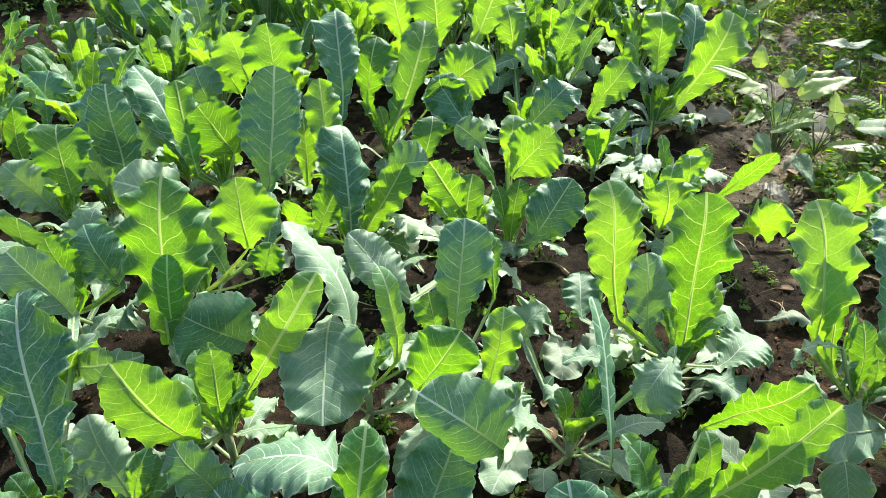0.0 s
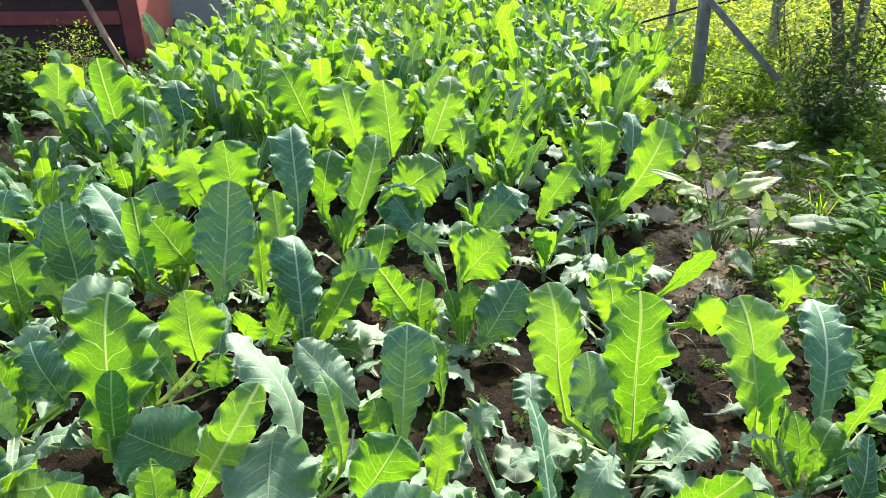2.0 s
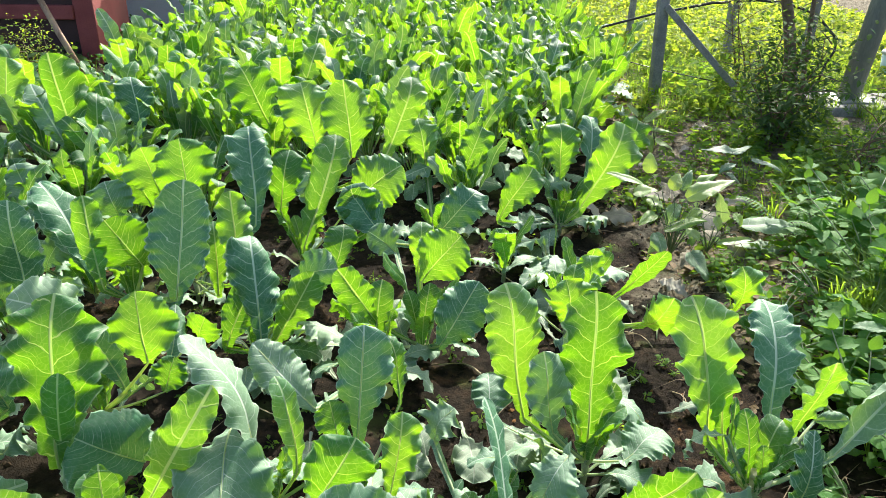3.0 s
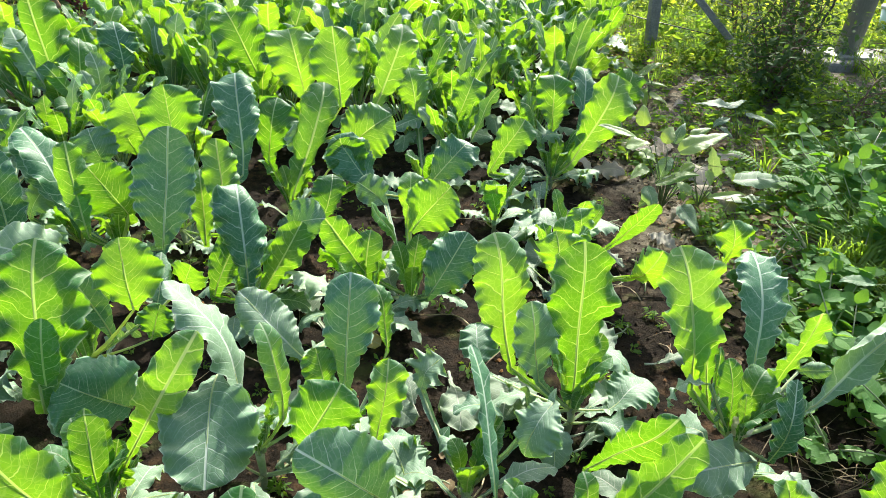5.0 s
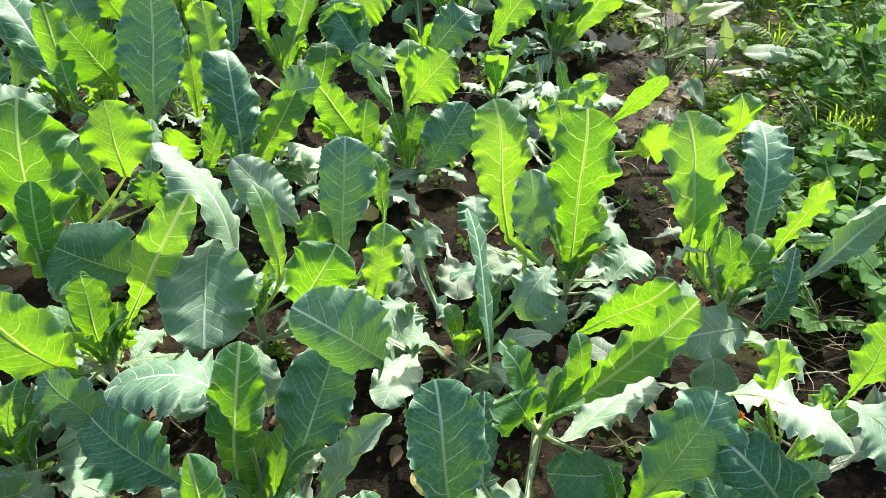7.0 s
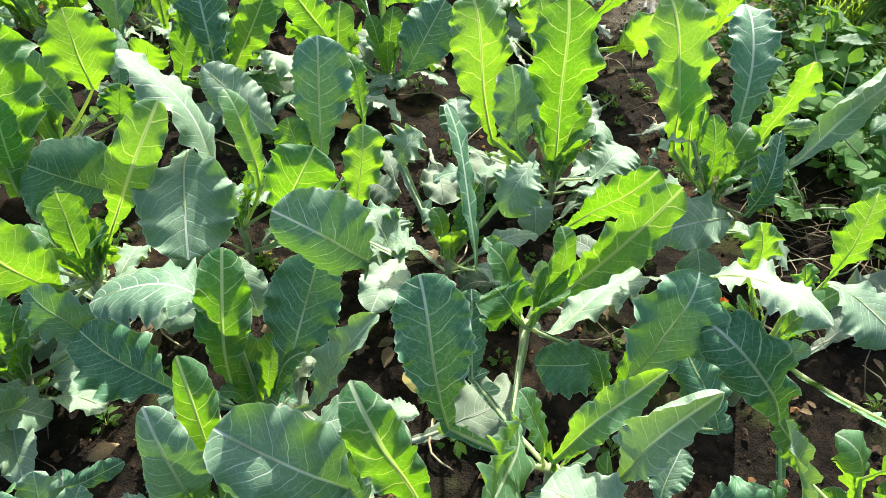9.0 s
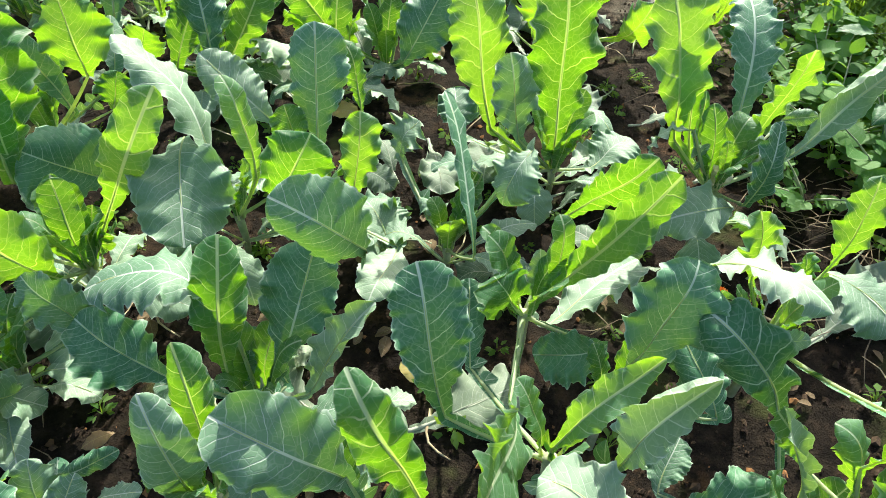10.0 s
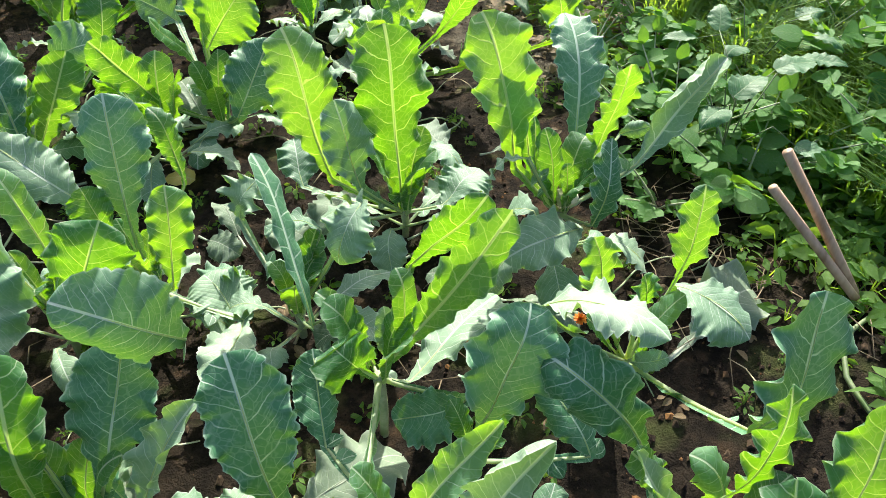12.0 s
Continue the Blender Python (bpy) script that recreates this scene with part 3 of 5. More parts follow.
plant((0.627, 1.279, 0.080), [
    ((0.458, 1.319, 0.200), (0.405, 1.377, 0.578), 0.157, 0, 0.010, 15, 'l'),
    ((0.614, 1.249, 0.170), (0.614, 1.334, 0.574), 0.164, 0, 0.010, 10, 'l'),
    ((0.508, 1.213, 0.240), (0.474, 1.252, 0.460), 0.117, 0, 0.010, 0, 'v'),
    ((0.617, 1.389, 0.220), (0.595, 1.441, 0.400), 0.093, 0, 0.010, 0, 'v'),
    ((0.756, 1.494, 0.120), (0.824, 1.382, 0.100), 0.105, -30, 0.020, 20, 'v'),
    ((0.724, 1.253, 0.100), (0.857, 1.339, 0.130), 0.143, -10, 0.010, 0, 'v'),
    ((0.485, 1.193, 0.160), (0.426, 1.209, 0.260), 0.085, -30, 0.020, 60, 'v'),
    ((0.394, 1.435, 0.100), (0.398, 1.575, 0.160), 0.115, -40, 0.010, 0, 'v'),
])
plant((0.741, 1.975, 0.060), [
    ((0.683, 1.778, 0.200), (0.665, 1.741, 0.380), 0.149, 0, 0.010, 10, 'o'),
    ((0.833, 2.055, 0.160), (0.836, 2.080, 0.300), 0.099, 0, 0.010, 0, 'o'),
    ((0.974, 2.083, 0.140), (1.093, 2.021, 0.340), 0.091, 20, 0.010, 0, 'n'),
    ((0.988, 1.906, 0.100), (1.032, 1.764, 0.280), 0.126, 10, 0.020, 30, 'o'),
    ((1.379, 1.997, 0.100), (1.364, 1.954, 0.300), 0.129, 0, 0.010, 0, 'o'),
    ((0.913, 2.489, 0.080), (0.634, 2.272, 0.080), 0.118, -40, 0.010, 10, 'v'),
    ((0.813, 2.693, 0.060), (0.629, 2.549, 0.100), 0.183, -40, 0.010, 10, 'v'),
    ((0.836, 2.583, 0.060), (0.804, 2.472, 0.240), 0.060, 50, 0.000, 0, 'n'),
])
plant((0.421, 0.703, 0.200), [
    ((0.445, 0.700, 0.250), (0.673, 0.729, 0.521), 0.095, 0, 0.020, 0, 'o'),
    ((0.533, 0.873, 0.300), (0.643, 0.773, 0.520), 0.093, 0, 0.020, 10, 'o'),
    ((0.385, 0.685, 0.270), (0.340, 0.650, 0.390), 0.105, 0, 0.020, 110, 'o'),
    ((0.458, 0.723, 0.240), (0.487, 0.730, 0.440), 0.046, 20, 0.010, 10, 'n'),
    ((0.419, 0.735, 0.200), (0.350, 0.758, 0.407), 0.051, 20, 0.010, 20, 'o'),
    ((0.441, 0.726, 0.220), (0.450, 0.747, 0.340), 0.045, 0, 0.010, 20, 'v'),
    ((0.479, 0.706, 0.160), (0.737, 0.895, 0.140), 0.118, -35, 0.020, 10, 'v'),
    ((0.343, 0.470, 0.270), (0.214, 0.177, 0.476), 0.154, 0, 0.030, 10, 'l'),
    ((0.556, 0.597, 0.220), (0.421, 0.614, 0.190), 0.105, 0, 0.010, 10, 'vd'),
], 0, 3)
plant((0.539, 0.513, 0.160), [
    ((0.520, 0.445, 0.400), (0.604, 0.501, 0.560), 0.133, 0, 0.020, 20, 'vd'),
    ((0.738, 0.459, 0.160), (0.687, 0.595, 0.260), 0.096, 0, 0.010, 10, 'vd'),
], 0, 3)
plant((0.380, 0.347, 0.300), [
    ((0.369, 0.327, 0.380), (0.502, 0.354, 0.545), 0.056, -1, 0.010, 0, 'ry'),
    ((0.447, 0.280, 0.400), (0.523, 0.278, 0.610), 0.079, -1, 0.020, 10, 'r'),
    ((0.440, 0.168, 0.360), (0.329, 0.267, 0.440), 0.123, -15, 0.030, 15, 'v'),
    ((0.228, 0.421, 0.330), (0.197, 0.556, 0.545), 0.116, 0, 0.020, 15, 'od'),
    ((0.301, 0.606, 0.180), (0.314, 0.743, 0.280), 0.083, 0, 0.010, 0, 'vd'),
    ((0.367, 0.327, 0.240), (0.386, 0.268, 0.200), 0.053, -20, 0.010, 0, 'v'),
], 0, 3)
plant((-0.097, 0.603, 0.120), [
    ((-0.142, 0.611, 0.200), (-0.112, 0.684, 0.496), 0.092, 0, 0.020, 20, 'o'),
    ((-0.130, 0.615, 0.160), (-0.101, 0.645, 0.240), 0.038, 0, 0.000, 0, 'v'),
    ((-0.040, 0.625, 0.240), (0.038, 0.740, 0.420), 0.14, 0, 0.010, 10, 'vd'),
    ((-0.120, 0.653, 0.360), (-0.351, 0.680, 0.420), 0.150, -25, 0.040, 25, 'w'),
    ((-0.255, 0.631, 0.200), (-0.412, 0.718, 0.280), 0.133, 0, 0.020, 0, 'vd'),
    ((-0.052, 0.658, 0.100), (-0.131, 0.743, 0.180), 0.065, 0, 0.010, 0, 'vd'),
    ((0.004, 0.554, 0.220), (0.124, 0.609, 0.400), 0.075, -1, 0.010, 20, 'r'),
])
plant((-0.141, 0.391, 0.200), [
    ((-0.129, 0.399, 0.280), (-0.138, 0.449, 0.528), 0.061, 10, 0.010, 15, 'o'),
    ((-0.159, 0.371, 0.260), (-0.181, 0.394, 0.500), 0.092, 15, 0.030, 20, 'v'),
    ((-0.126, 0.446, 0.240), (-0.135, 0.410, 0.400), 0.050, 40, 0.020, 0, 'n'),
], 0, 3)
plant((0.097, 0.355, 0.160), [
    ((0.071, 0.356, 0.290), (-0.106, 0.389, 0.450), 0.148, 15, 0.030, 20, 'v'),
    ((0.182, 0.300, 0.280), (0.097, 0.318, 0.607), 0.072, 0, 0.020, 0, 'l'),
    ((0.092, 0.425, 0.160), (0.123, 0.550, 0.220), 0.106, -10, 0.020, 20, 'v'),
    ((0.097, 0.533, 0.140), (0.194, 0.551, 0.180), 0.071, -20, 0.020, 20, 'v'),
], 0, 3)
plant((-0.600, 0.762, 0.080), [
    ((-0.413, 0.747, 0.220), (-0.484, 0.756, 0.360), 0.115, 0, 0.020, 20, 'v'),
    ((-0.613, 0.773, 0.180), (-0.681, 0.827, 0.350), 0.097, 0, 0.010, 20, 'v'),
    ((-0.548, 0.669, 0.140), (-0.584, 0.570, 0.250), 0.091, 0, 0.010, 10, 'v'),
])
plant((0.756, 0.235, 0.160), [
    ((0.753, 0.368, 0.320), (0.599, 0.432, 0.550), 0.098, 0, 0.030, 20, 'od'),
    ((0.733, 0.242, 0.280), (0.665, 0.292, 0.490), 0.049, 20, 0.010, 10, 'r'),
    ((0.594, 0.298, 0.190), (0.750, 0.283, 0.250), 0.089, 0, 0.010, 10, 'ld'),
    ((0.551, 0.238, 0.220), (0.576, 0.257, 0.240), 0.040, 0, 0.010, 20, 'v'),
    ((0.599, 0.352, 0.120), (0.657, 0.432, 0.160), 0.074, -10, 0.010, 0, 'v'),
], 0, 3)
plant((0.805, 0.216, 0.300), [
    ((0.685, 0.130, 0.360), (0.749, 0.167, 0.600), 0.118, 0, 0.030, 0, 'o'),
    ((0.751, 0.226, 0.440), (0.782, 0.231, 0.655), 0.060, 0, 0.020, 20, 'o'),
    ((0.870, 0.163, 0.420), (0.915, 0.209, 0.600), 0.114, -1, 0.020, 0, 'ry'),
    ((0.767, 0.294, 0.300), (0.670, 0.309, 0.458), 0.046, 10, 0.010, 0, 'o'),
], 0, 3)
plant((0.876, 0.599, 0.200), [
    ((0.963, 0.637, 0.360), (0.999, 0.674, 0.540), 0.075, 0, 0.010, 10, 'vy'),
    ((0.817, 0.634, 0.340), (0.779, 0.641, 0.510), 0.070, 0, 0.010, 10, 'o'),
    ((0.846, 0.568, 0.400), (0.832, 0.568, 0.480), 0.052, 0, 0.010, 0, 'o'),
    ((0.633, 0.539, 0.500), (0.761, 0.399, 0.560), 0.101, -30, 0.030, 25, 'w'),
    ((0.979, 0.656, 0.321), (1.069, 0.521, 0.289), 0.140, -20, 0.020, 10, 'bg'),
    ((0.872, 0.310, 0.405), (0.946, 0.357, 0.621), 0.161, 0, 0.020, 10, 'vd'),
    ((0.860, 0.574, 0.240), (0.910, 0.533, 0.280), 0.042, 0, 0.010, 20, 'v'),
    ((0.844, 0.612, 0.240), (0.771, 0.600, 0.366), 0.031, 30, 0.000, 0, 'n'),
], 0, 3)
plant((-0.178, 1.110, 0.140), [
    ((-0.179, 1.039, 0.340), (-0.316, 1.128, 0.620), 0.116, -12, 0.030, 10, 'w'),
    ((-0.237, 1.079, 0.400), (-0.225, 0.840, 0.320), 0.191, -5, 0.020, 10, 'bg'),
    ((-0.086, 0.963, 0.380), (-0.107, 0.997, 0.597), 0.055, 35, 0.010, 15, 'n'),
    ((-0.032, 1.253, 0.140), (-0.192, 1.145, 0.200), 0.099, -20, 0.010, 0, 'v'),
])
plant((0.022, 1.106, 0.160), [
    ((0.032, 1.079, 0.360), (0.050, 1.167, 0.600), 0.127, 0, 0.010, 12, 'od'),
    ((0.127, 1.267, 0.300), (0.105, 1.309, 0.480), 0.062, 30, 0.010, 15, 'l'),
    ((-0.005, 1.069, 0.350), (-0.026, 1.084, 0.464), 0.075, 0, 0.010, 0, 'o'),
    ((-0.038, 0.885, 0.380), (0.040, 0.845, 0.560), 0.125, 0, 0.020, 10, 'l'),
    ((0.095, 0.924, 0.320), (0.130, 0.983, 0.510), 0.078, 10, 0.010, 15, 'l'),
    ((0.121, 0.742, 0.380), (-0.024, 0.713, 0.550), 0.150, 10, 0.030, 15, 'v'),
    ((0.170, 1.045, 0.080), (0.124, 1.143, 0.140), 0.168, -30, 0.010, 10, 'v'),
    ((0.191, 1.013, 0.100), (0.115, 0.841, 0.120), 0.105, -20, 0.010, 10, 'v'),
])
plant((0.052, 1.761, 0.080), [
    ((-0.082, 1.283, 0.280), (-0.240, 1.377, 0.420), 0.116, 10, 0.010, 10, 'v'),
    ((-0.029, 1.762, 0.160), (-0.188, 1.797, 0.220), 0.136, -25, 0.010, 15, 'v'),
])
plant((0.307, 1.016, 0.080), [
    ((0.322, 0.755, 0.320), (0.288, 0.935, 0.580), 0.053, 45, 0.010, 10, 'nd'),
    ((0.458, 0.921, 0.440), (0.389, 0.856, 0.360), 0.114, -20, 0.020, 20, 'w'),
    ((0.388, 1.049, 0.280), (0.267, 1.061, 0.300), 0.059, -30, 0.020, 30, 'v'),
    ((0.220, 1.333, 0.120), (0.275, 1.372, 0.200), 0.131, -20, 0.010, 0, 'v'),
])
plant((-0.677, 1.446, 0.160), [
    ((-0.482, 1.329, 0.400), (-0.495, 1.365, 0.580), 0.163, 0, 0.020, 10, 'b'),
    ((-0.626, 1.107, 0.280), (-0.602, 1.219, 0.660), 0.183, 0, 0.020, 15, 'o'),
    ((-0.619, 1.126, 0.280), (-0.589, 1.120, 0.520), 0.067, 10, 0.010, 0, 'o'),
    ((-0.719, 1.543, 0.380), (-0.819, 1.417, 0.540), 0.163, 10, 0.030, 30, 'v'),
    ((-0.589, 1.422, 0.240), (-0.635, 1.376, 0.480), 0.068, 20, 0.010, 0, 'nd'),
    ((-0.476, 1.184, 0.220), (-0.585, 1.114, 0.360), 0.205, 0, 0.010, 0, 'vd'),
    ((-0.484, 1.460, 0.300), (-0.478, 1.573, 0.420), 0.061, 30, 0.010, 0, 'v'),
    ((-0.433, 1.589, 0.300), (-0.395, 1.534, 0.400), 0.104, 0, 0.010, 0, 'b'),
    ((-0.483, 1.398, 0.260), (-0.450, 1.419, 0.355), 0.100, 0, 0.010, 0, 'b'),
])
plant((-0.475, 0.955, 0.160), [
    ((-0.486, 0.857, 0.240), (-0.578, 0.796, 0.510), 0.143, 0, 0.020, 20, 'b'),
    ((-0.460, 0.919, 0.220), (-0.459, 0.947, 0.420), 0.066, 15, 0.010, 0, 'n'),
    ((-0.419, 0.972, 0.260), (-0.238, 0.983, 0.580), 0.088, 10, 0.020, 20, 'l'),
    ((-0.878, 1.108, 0.200), (-0.640, 0.978, 0.350), 0.076, 20, 0.020, 30, 'v'),
    ((-0.596, 0.757, 0.180), (-0.549, 0.776, 0.320), 0.053, 0, 0.010, 0, 'o'),
    ((-0.486, 0.974, 0.160), (-0.479, 0.973, 0.400), 0.054, 10, 0.010, 15, 'o'),
    ((-0.474, 0.973, 0.160), (-0.457, 0.982, 0.380), 0.047, 25, 0.010, 0, 'n'),
    ((-0.467, 0.973, 0.160), (-0.435, 1.002, 0.300), 0.044, 0, 0.010, 0, 'n'),
    ((-0.503, 0.982, 0.140), (-0.553, 0.985, 0.280), 0.049, 10, 0.010, 15, 'o'),
    ((-0.472, 0.992, 0.120), (-0.400, 0.991, 0.260), 0.044, -10, 0.010, 10, 'o'),
    ((-0.456, 0.964, 0.140), (-0.327, 0.975, 0.160), 0.077, -20, 0.010, 0, 'v'),
])
plant((-0.721, 0.679, 0.200), [
    ((-0.667, 0.677, 0.340), (-0.767, 0.897, 0.600), 0.161, 0, 0.020, 15, 'od'),
    ((-0.721, 0.794, 0.160), (-0.754, 0.882, 0.220), 0.111, -10, 0.010, 0, 'v'),
    ((-0.879, 1.177, 0.300), (-0.984, 1.188, 0.480), 0.125, 15, 0.020, 20, 'v'),
    ((-0.899, 0.891, 0.300), (-0.937, 0.930, 0.587), 0.128, 0, 0.020, 10, 'o'),
])
plant((-1.265, 1.876, 0.100), [
    ((-1.167, 1.778, 0.260), (-1.184, 1.824, 0.498), 0.166, 0, 0.010, 10, 'l'),
    ((-1.262, 1.815, 0.200), (-1.363, 1.790, 0.380), 0.150, 10, 0.020, 25, 'v'),
    ((-1.249, 1.655, 0.160), (-1.200, 1.534, 0.340), 0.191, 0, 0.020, 20, 'v'),
    ((-1.130, 1.751, 0.140), (-1.116, 1.712, 0.280), 0.136, 0, 0.010, 0, 'v'),
])
plant((-1.329, 2.330, 0.060), [
    ((-1.207, 2.122, 0.220), (-1.267, 2.237, 0.460), 0.175, 0, 0.010, 10, 'ld'),
    ((-1.604, 2.456, 0.200), (-1.580, 2.529, 0.400), 0.189, 0, 0.010, 10, 'ld'),
    ((-1.553, 2.166, 0.180), (-1.562, 2.216, 0.380), 0.157, 10, 0.010, 0, 'o'),
    ((-1.435, 2.814, 0.180), (-1.562, 2.978, 0.340), 0.194, 0, 0.010, 10, 'v'),
    ((-2.018, 3.804, 0.140), (-2.080, 3.495, 0.280), 0.235, -20, 0.020, 20, 'v'),
])
plant((-0.824, 2.160, 0.100), [
    ((-0.845, 1.993, 0.260), (-1.060, 2.175, 0.570), 0.127, 30, 0.010, 10, 'od'),
    ((-0.739, 2.075, 0.280), (-0.803, 1.999, 0.482), 0.198, 0, 0.010, 20, 'b'),
    ((-0.842, 1.982, 0.240), (-0.875, 2.037, 0.557), 0.113, 20, 0.010, 0, 'o'),
    ((-0.575, 1.866, 0.260), (-0.539, 2.010, 0.620), 0.197, 0, 0.010, 0, 'vd'),
    ((-0.895, 2.352, 0.340), (-0.936, 2.373, 0.480), 0.172, 0, 0.020, 20, 'v'),
])
plant((-0.653, 2.336, 0.080), [
    ((-0.631, 2.360, 0.420), (-0.652, 2.386, 0.639), 0.235, 0, 0.010, 10, 'b'),
    ((-0.766, 2.453, 0.400), (-0.814, 2.454, 0.582), 0.189, 0, 0.010, 0, 'b'),
    ((-0.830, 2.519, 0.320), (-0.869, 2.509, 0.453), 0.173, 0, 0.010, 0, 'b'),
    ((-0.420, 2.039, 0.220), (-0.421, 2.107, 0.544), 0.115, 15, 0.010, 10, 'o'),
    ((-0.485, 2.029, 0.180), (-0.491, 2.109, 0.440), 0.104, 10, 0.010, 10, 'o'),
    ((-0.402, 2.360, 0.300), (-0.432, 2.542, 0.670), 0.173, 0, 0.010, 15, 'od'),
])
plant((-0.333, 1.858, 0.060), [
    ((-0.296, 1.746, 0.180), (-0.326, 1.887, 0.500), 0.171, 10, 0.010, 25, 'od'),
    ((-0.186, 1.938, 0.300), (-0.061, 1.847, 0.380), 0.138, 0, 0.020, 30, 'v'),
    ((-0.411, 1.771, 0.140), (-0.322, 1.840, 0.340), 0.106, 15, 0.010, 0, 'n'),
    ((-0.275, 1.804, 0.120), (-0.133, 1.864, 0.360), 0.116, 20, 0.010, 0, 'n'),
    ((-0.105, 2.127, 0.200), (-0.042, 2.176, 0.395), 0.130, 20, 0.010, 10, 'o'),
])
plant((-0.246, 2.535, 0.060), [
    ((-0.219, 2.337, 0.220), (-0.065, 2.453, 0.650), 0.172, 25, 0.010, 15, 'o'),
    ((-0.044, 2.576, 0.300), (0.159, 2.542, 0.483), 0.235, 0, 0.010, 20, 'b'),
    ((-0.323, 2.498, 0.300), (-0.281, 2.555, 0.554), 0.206, 0, 0.010, 15, 'o'),
    ((0.013, 2.402, 0.240), (-0.037, 2.408, 0.430), 0.164, 0, 0.010, 0, 'o'),
    ((-0.174, 2.470, 0.360), (-0.201, 2.446, 0.480), 0.137, 10, 0.020, 30, 'v'),
])
plant((-0.236, 3.323, 0.060), [
    ((-0.059, 2.986, 0.360), (-0.089, 3.037, 0.710), 0.235, 0, 0.010, 0, 'b'),
    ((-0.219, 3.051, 0.360), (-0.285, 3.086, 0.697), 0.235, 0, 0.010, 0, 'o'),
    ((-0.480, 3.414, 0.360), (-0.597, 3.349, 0.708), 0.235, 0, 0.010, 10, 'o'),
    ((0.065, 3.000, 0.300), (0.251, 3.091, 0.730), 0.148, 25, 0.010, 10, 'o'),
    ((-0.904, 3.833, 0.240), (-0.918, 3.861, 0.472), 0.235, 20, 0.010, 10, 'o'),
])
plant((0.217, 1.886, 0.050), [
    ((0.220, 2.005, 0.240), (0.354, 2.021, 0.407), 0.191, 0, 0.010, 10, 'b'),
    ((0.209, 2.068, 0.240), (0.224, 2.107, 0.430), 0.090, 0, 0.010, 0, 'o'),
    ((0.262, 1.722, 0.160), (0.393, 1.819, 0.340), 0.166, 0, 0.010, 0, 'vd'),
    ((0.065, 1.809, 0.200), (-0.044, 1.723, 0.438), 0.105, 0, 0.010, 10, 'o'),
    ((0.135, 2.307, 0.200), (0.029, 2.301, 0.300), 0.119, 0, 0.010, 20, 'v'),
    ((0.182, 2.026, 0.160), (0.091, 1.913, 0.393), 0.059, 40, 0.000, 0, 'n'),
    ((-0.111, 1.811, 0.120), (-0.175, 1.920, 0.140), 0.165, -30, 0.010, 10, 'v'),
])
plant((0.319, 2.717, 0.050), [
    ((0.105, 2.367, 0.220), (-0.062, 2.426, 0.440), 0.175, 0, 0.010, 0, 'od'),
    ((0.318, 2.529, 0.180), (0.483, 2.542, 0.380), 0.169, 0, 0.010, 10, 'od'),
    ((0.478, 3.087, 0.240), (0.572, 3.134, 0.472), 0.159, 0, 0.010, 10, 'o'),
    ((0.301, 3.153, 0.240), (0.257, 3.188, 0.510), 0.177, 0, 0.010, 10, 'o'),
    ((0.434, 3.226, 0.220), (0.172, 3.033, 0.260), 0.143, -30, 0.010, 20, 'v'),
])
plant((0.930, 2.882, 0.050), [
    ((0.936, 2.992, 0.240), (0.931, 3.037, 0.515), 0.203, 0, 0.010, 5, 'o'),
    ((0.997, 2.837, 0.140), (1.215, 2.896, 0.560), 0.208, 10, 0.010, 10, 'o'),
    ((0.606, 2.738, 0.140), (0.761, 2.785, 0.381), 0.159, 10, 0.010, 10, 'o'),
    ((1.073, 3.010, 0.180), (1.135, 3.221, 0.530), 0.143, 15, 0.010, 0, 'od'),
    ((0.864, 2.910, 0.220), (0.976, 2.939, 0.260), 0.172, -20, 0.020, 40, 'v'),
    ((1.309, 3.328, 0.200), (1.453, 3.370, 0.449), 0.198, 15, 0.010, 10, 'o'),
    ((0.969, 2.828, 0.080), (1.146, 2.880, 0.100), 0.173, -20, 0.010, 10, 'v'),
    ((0.854, 2.862, 0.080), (0.637, 2.788, 0.100), 0.170, -20, 0.010, 10, 'v'),
    ((0.859, 3.033, 0.260), (0.781, 2.920, 0.422), 0.143, 20, 0.010, 10, 'o'),
])
plant((0.858, 2.261, 0.050), [
    ((0.892, 2.230, 0.080), (1.097, 2.368, 0.080), 0.106, -15, 0.020, 20, 'w'),
    ((0.796, 2.210, 0.080), (0.664, 2.293, 0.100), 0.116, -20, 0.020, 20, 'w'),
    ((0.814, 2.144, 0.080), (0.911, 2.061, 0.090), 0.094, -10, 0.010, 20, 'v'),
    ((0.790, 2.279, 0.080), (0.799, 2.492, 0.100), 0.103, -10, 0.010, 10, 'w'),
    ((0.916, 2.276, 0.080), (0.998, 2.293, 0.196), 0.078, 0, 0.010, 10, 'o'),
], 0, 3)
plant((0.587, 2.437, 0.050), [
    ((0.554, 2.392, 0.080), (0.430, 2.448, 0.100), 0.094, -15, 0.020, 20, 'w'),
    ((0.615, 2.405, 0.080), (0.749, 2.479, 0.080), 0.095, -20, 0.020, 20, 'v'),
    ((0.600, 2.457, 0.080), (0.664, 2.635, 0.100), 0.088, -10, 0.010, 10, 'w'),
    ((0.588, 2.393, 0.100), (0.544, 2.400, 0.263), 0.079, 0, 0.010, 10, 'o'),
], 0, 3)

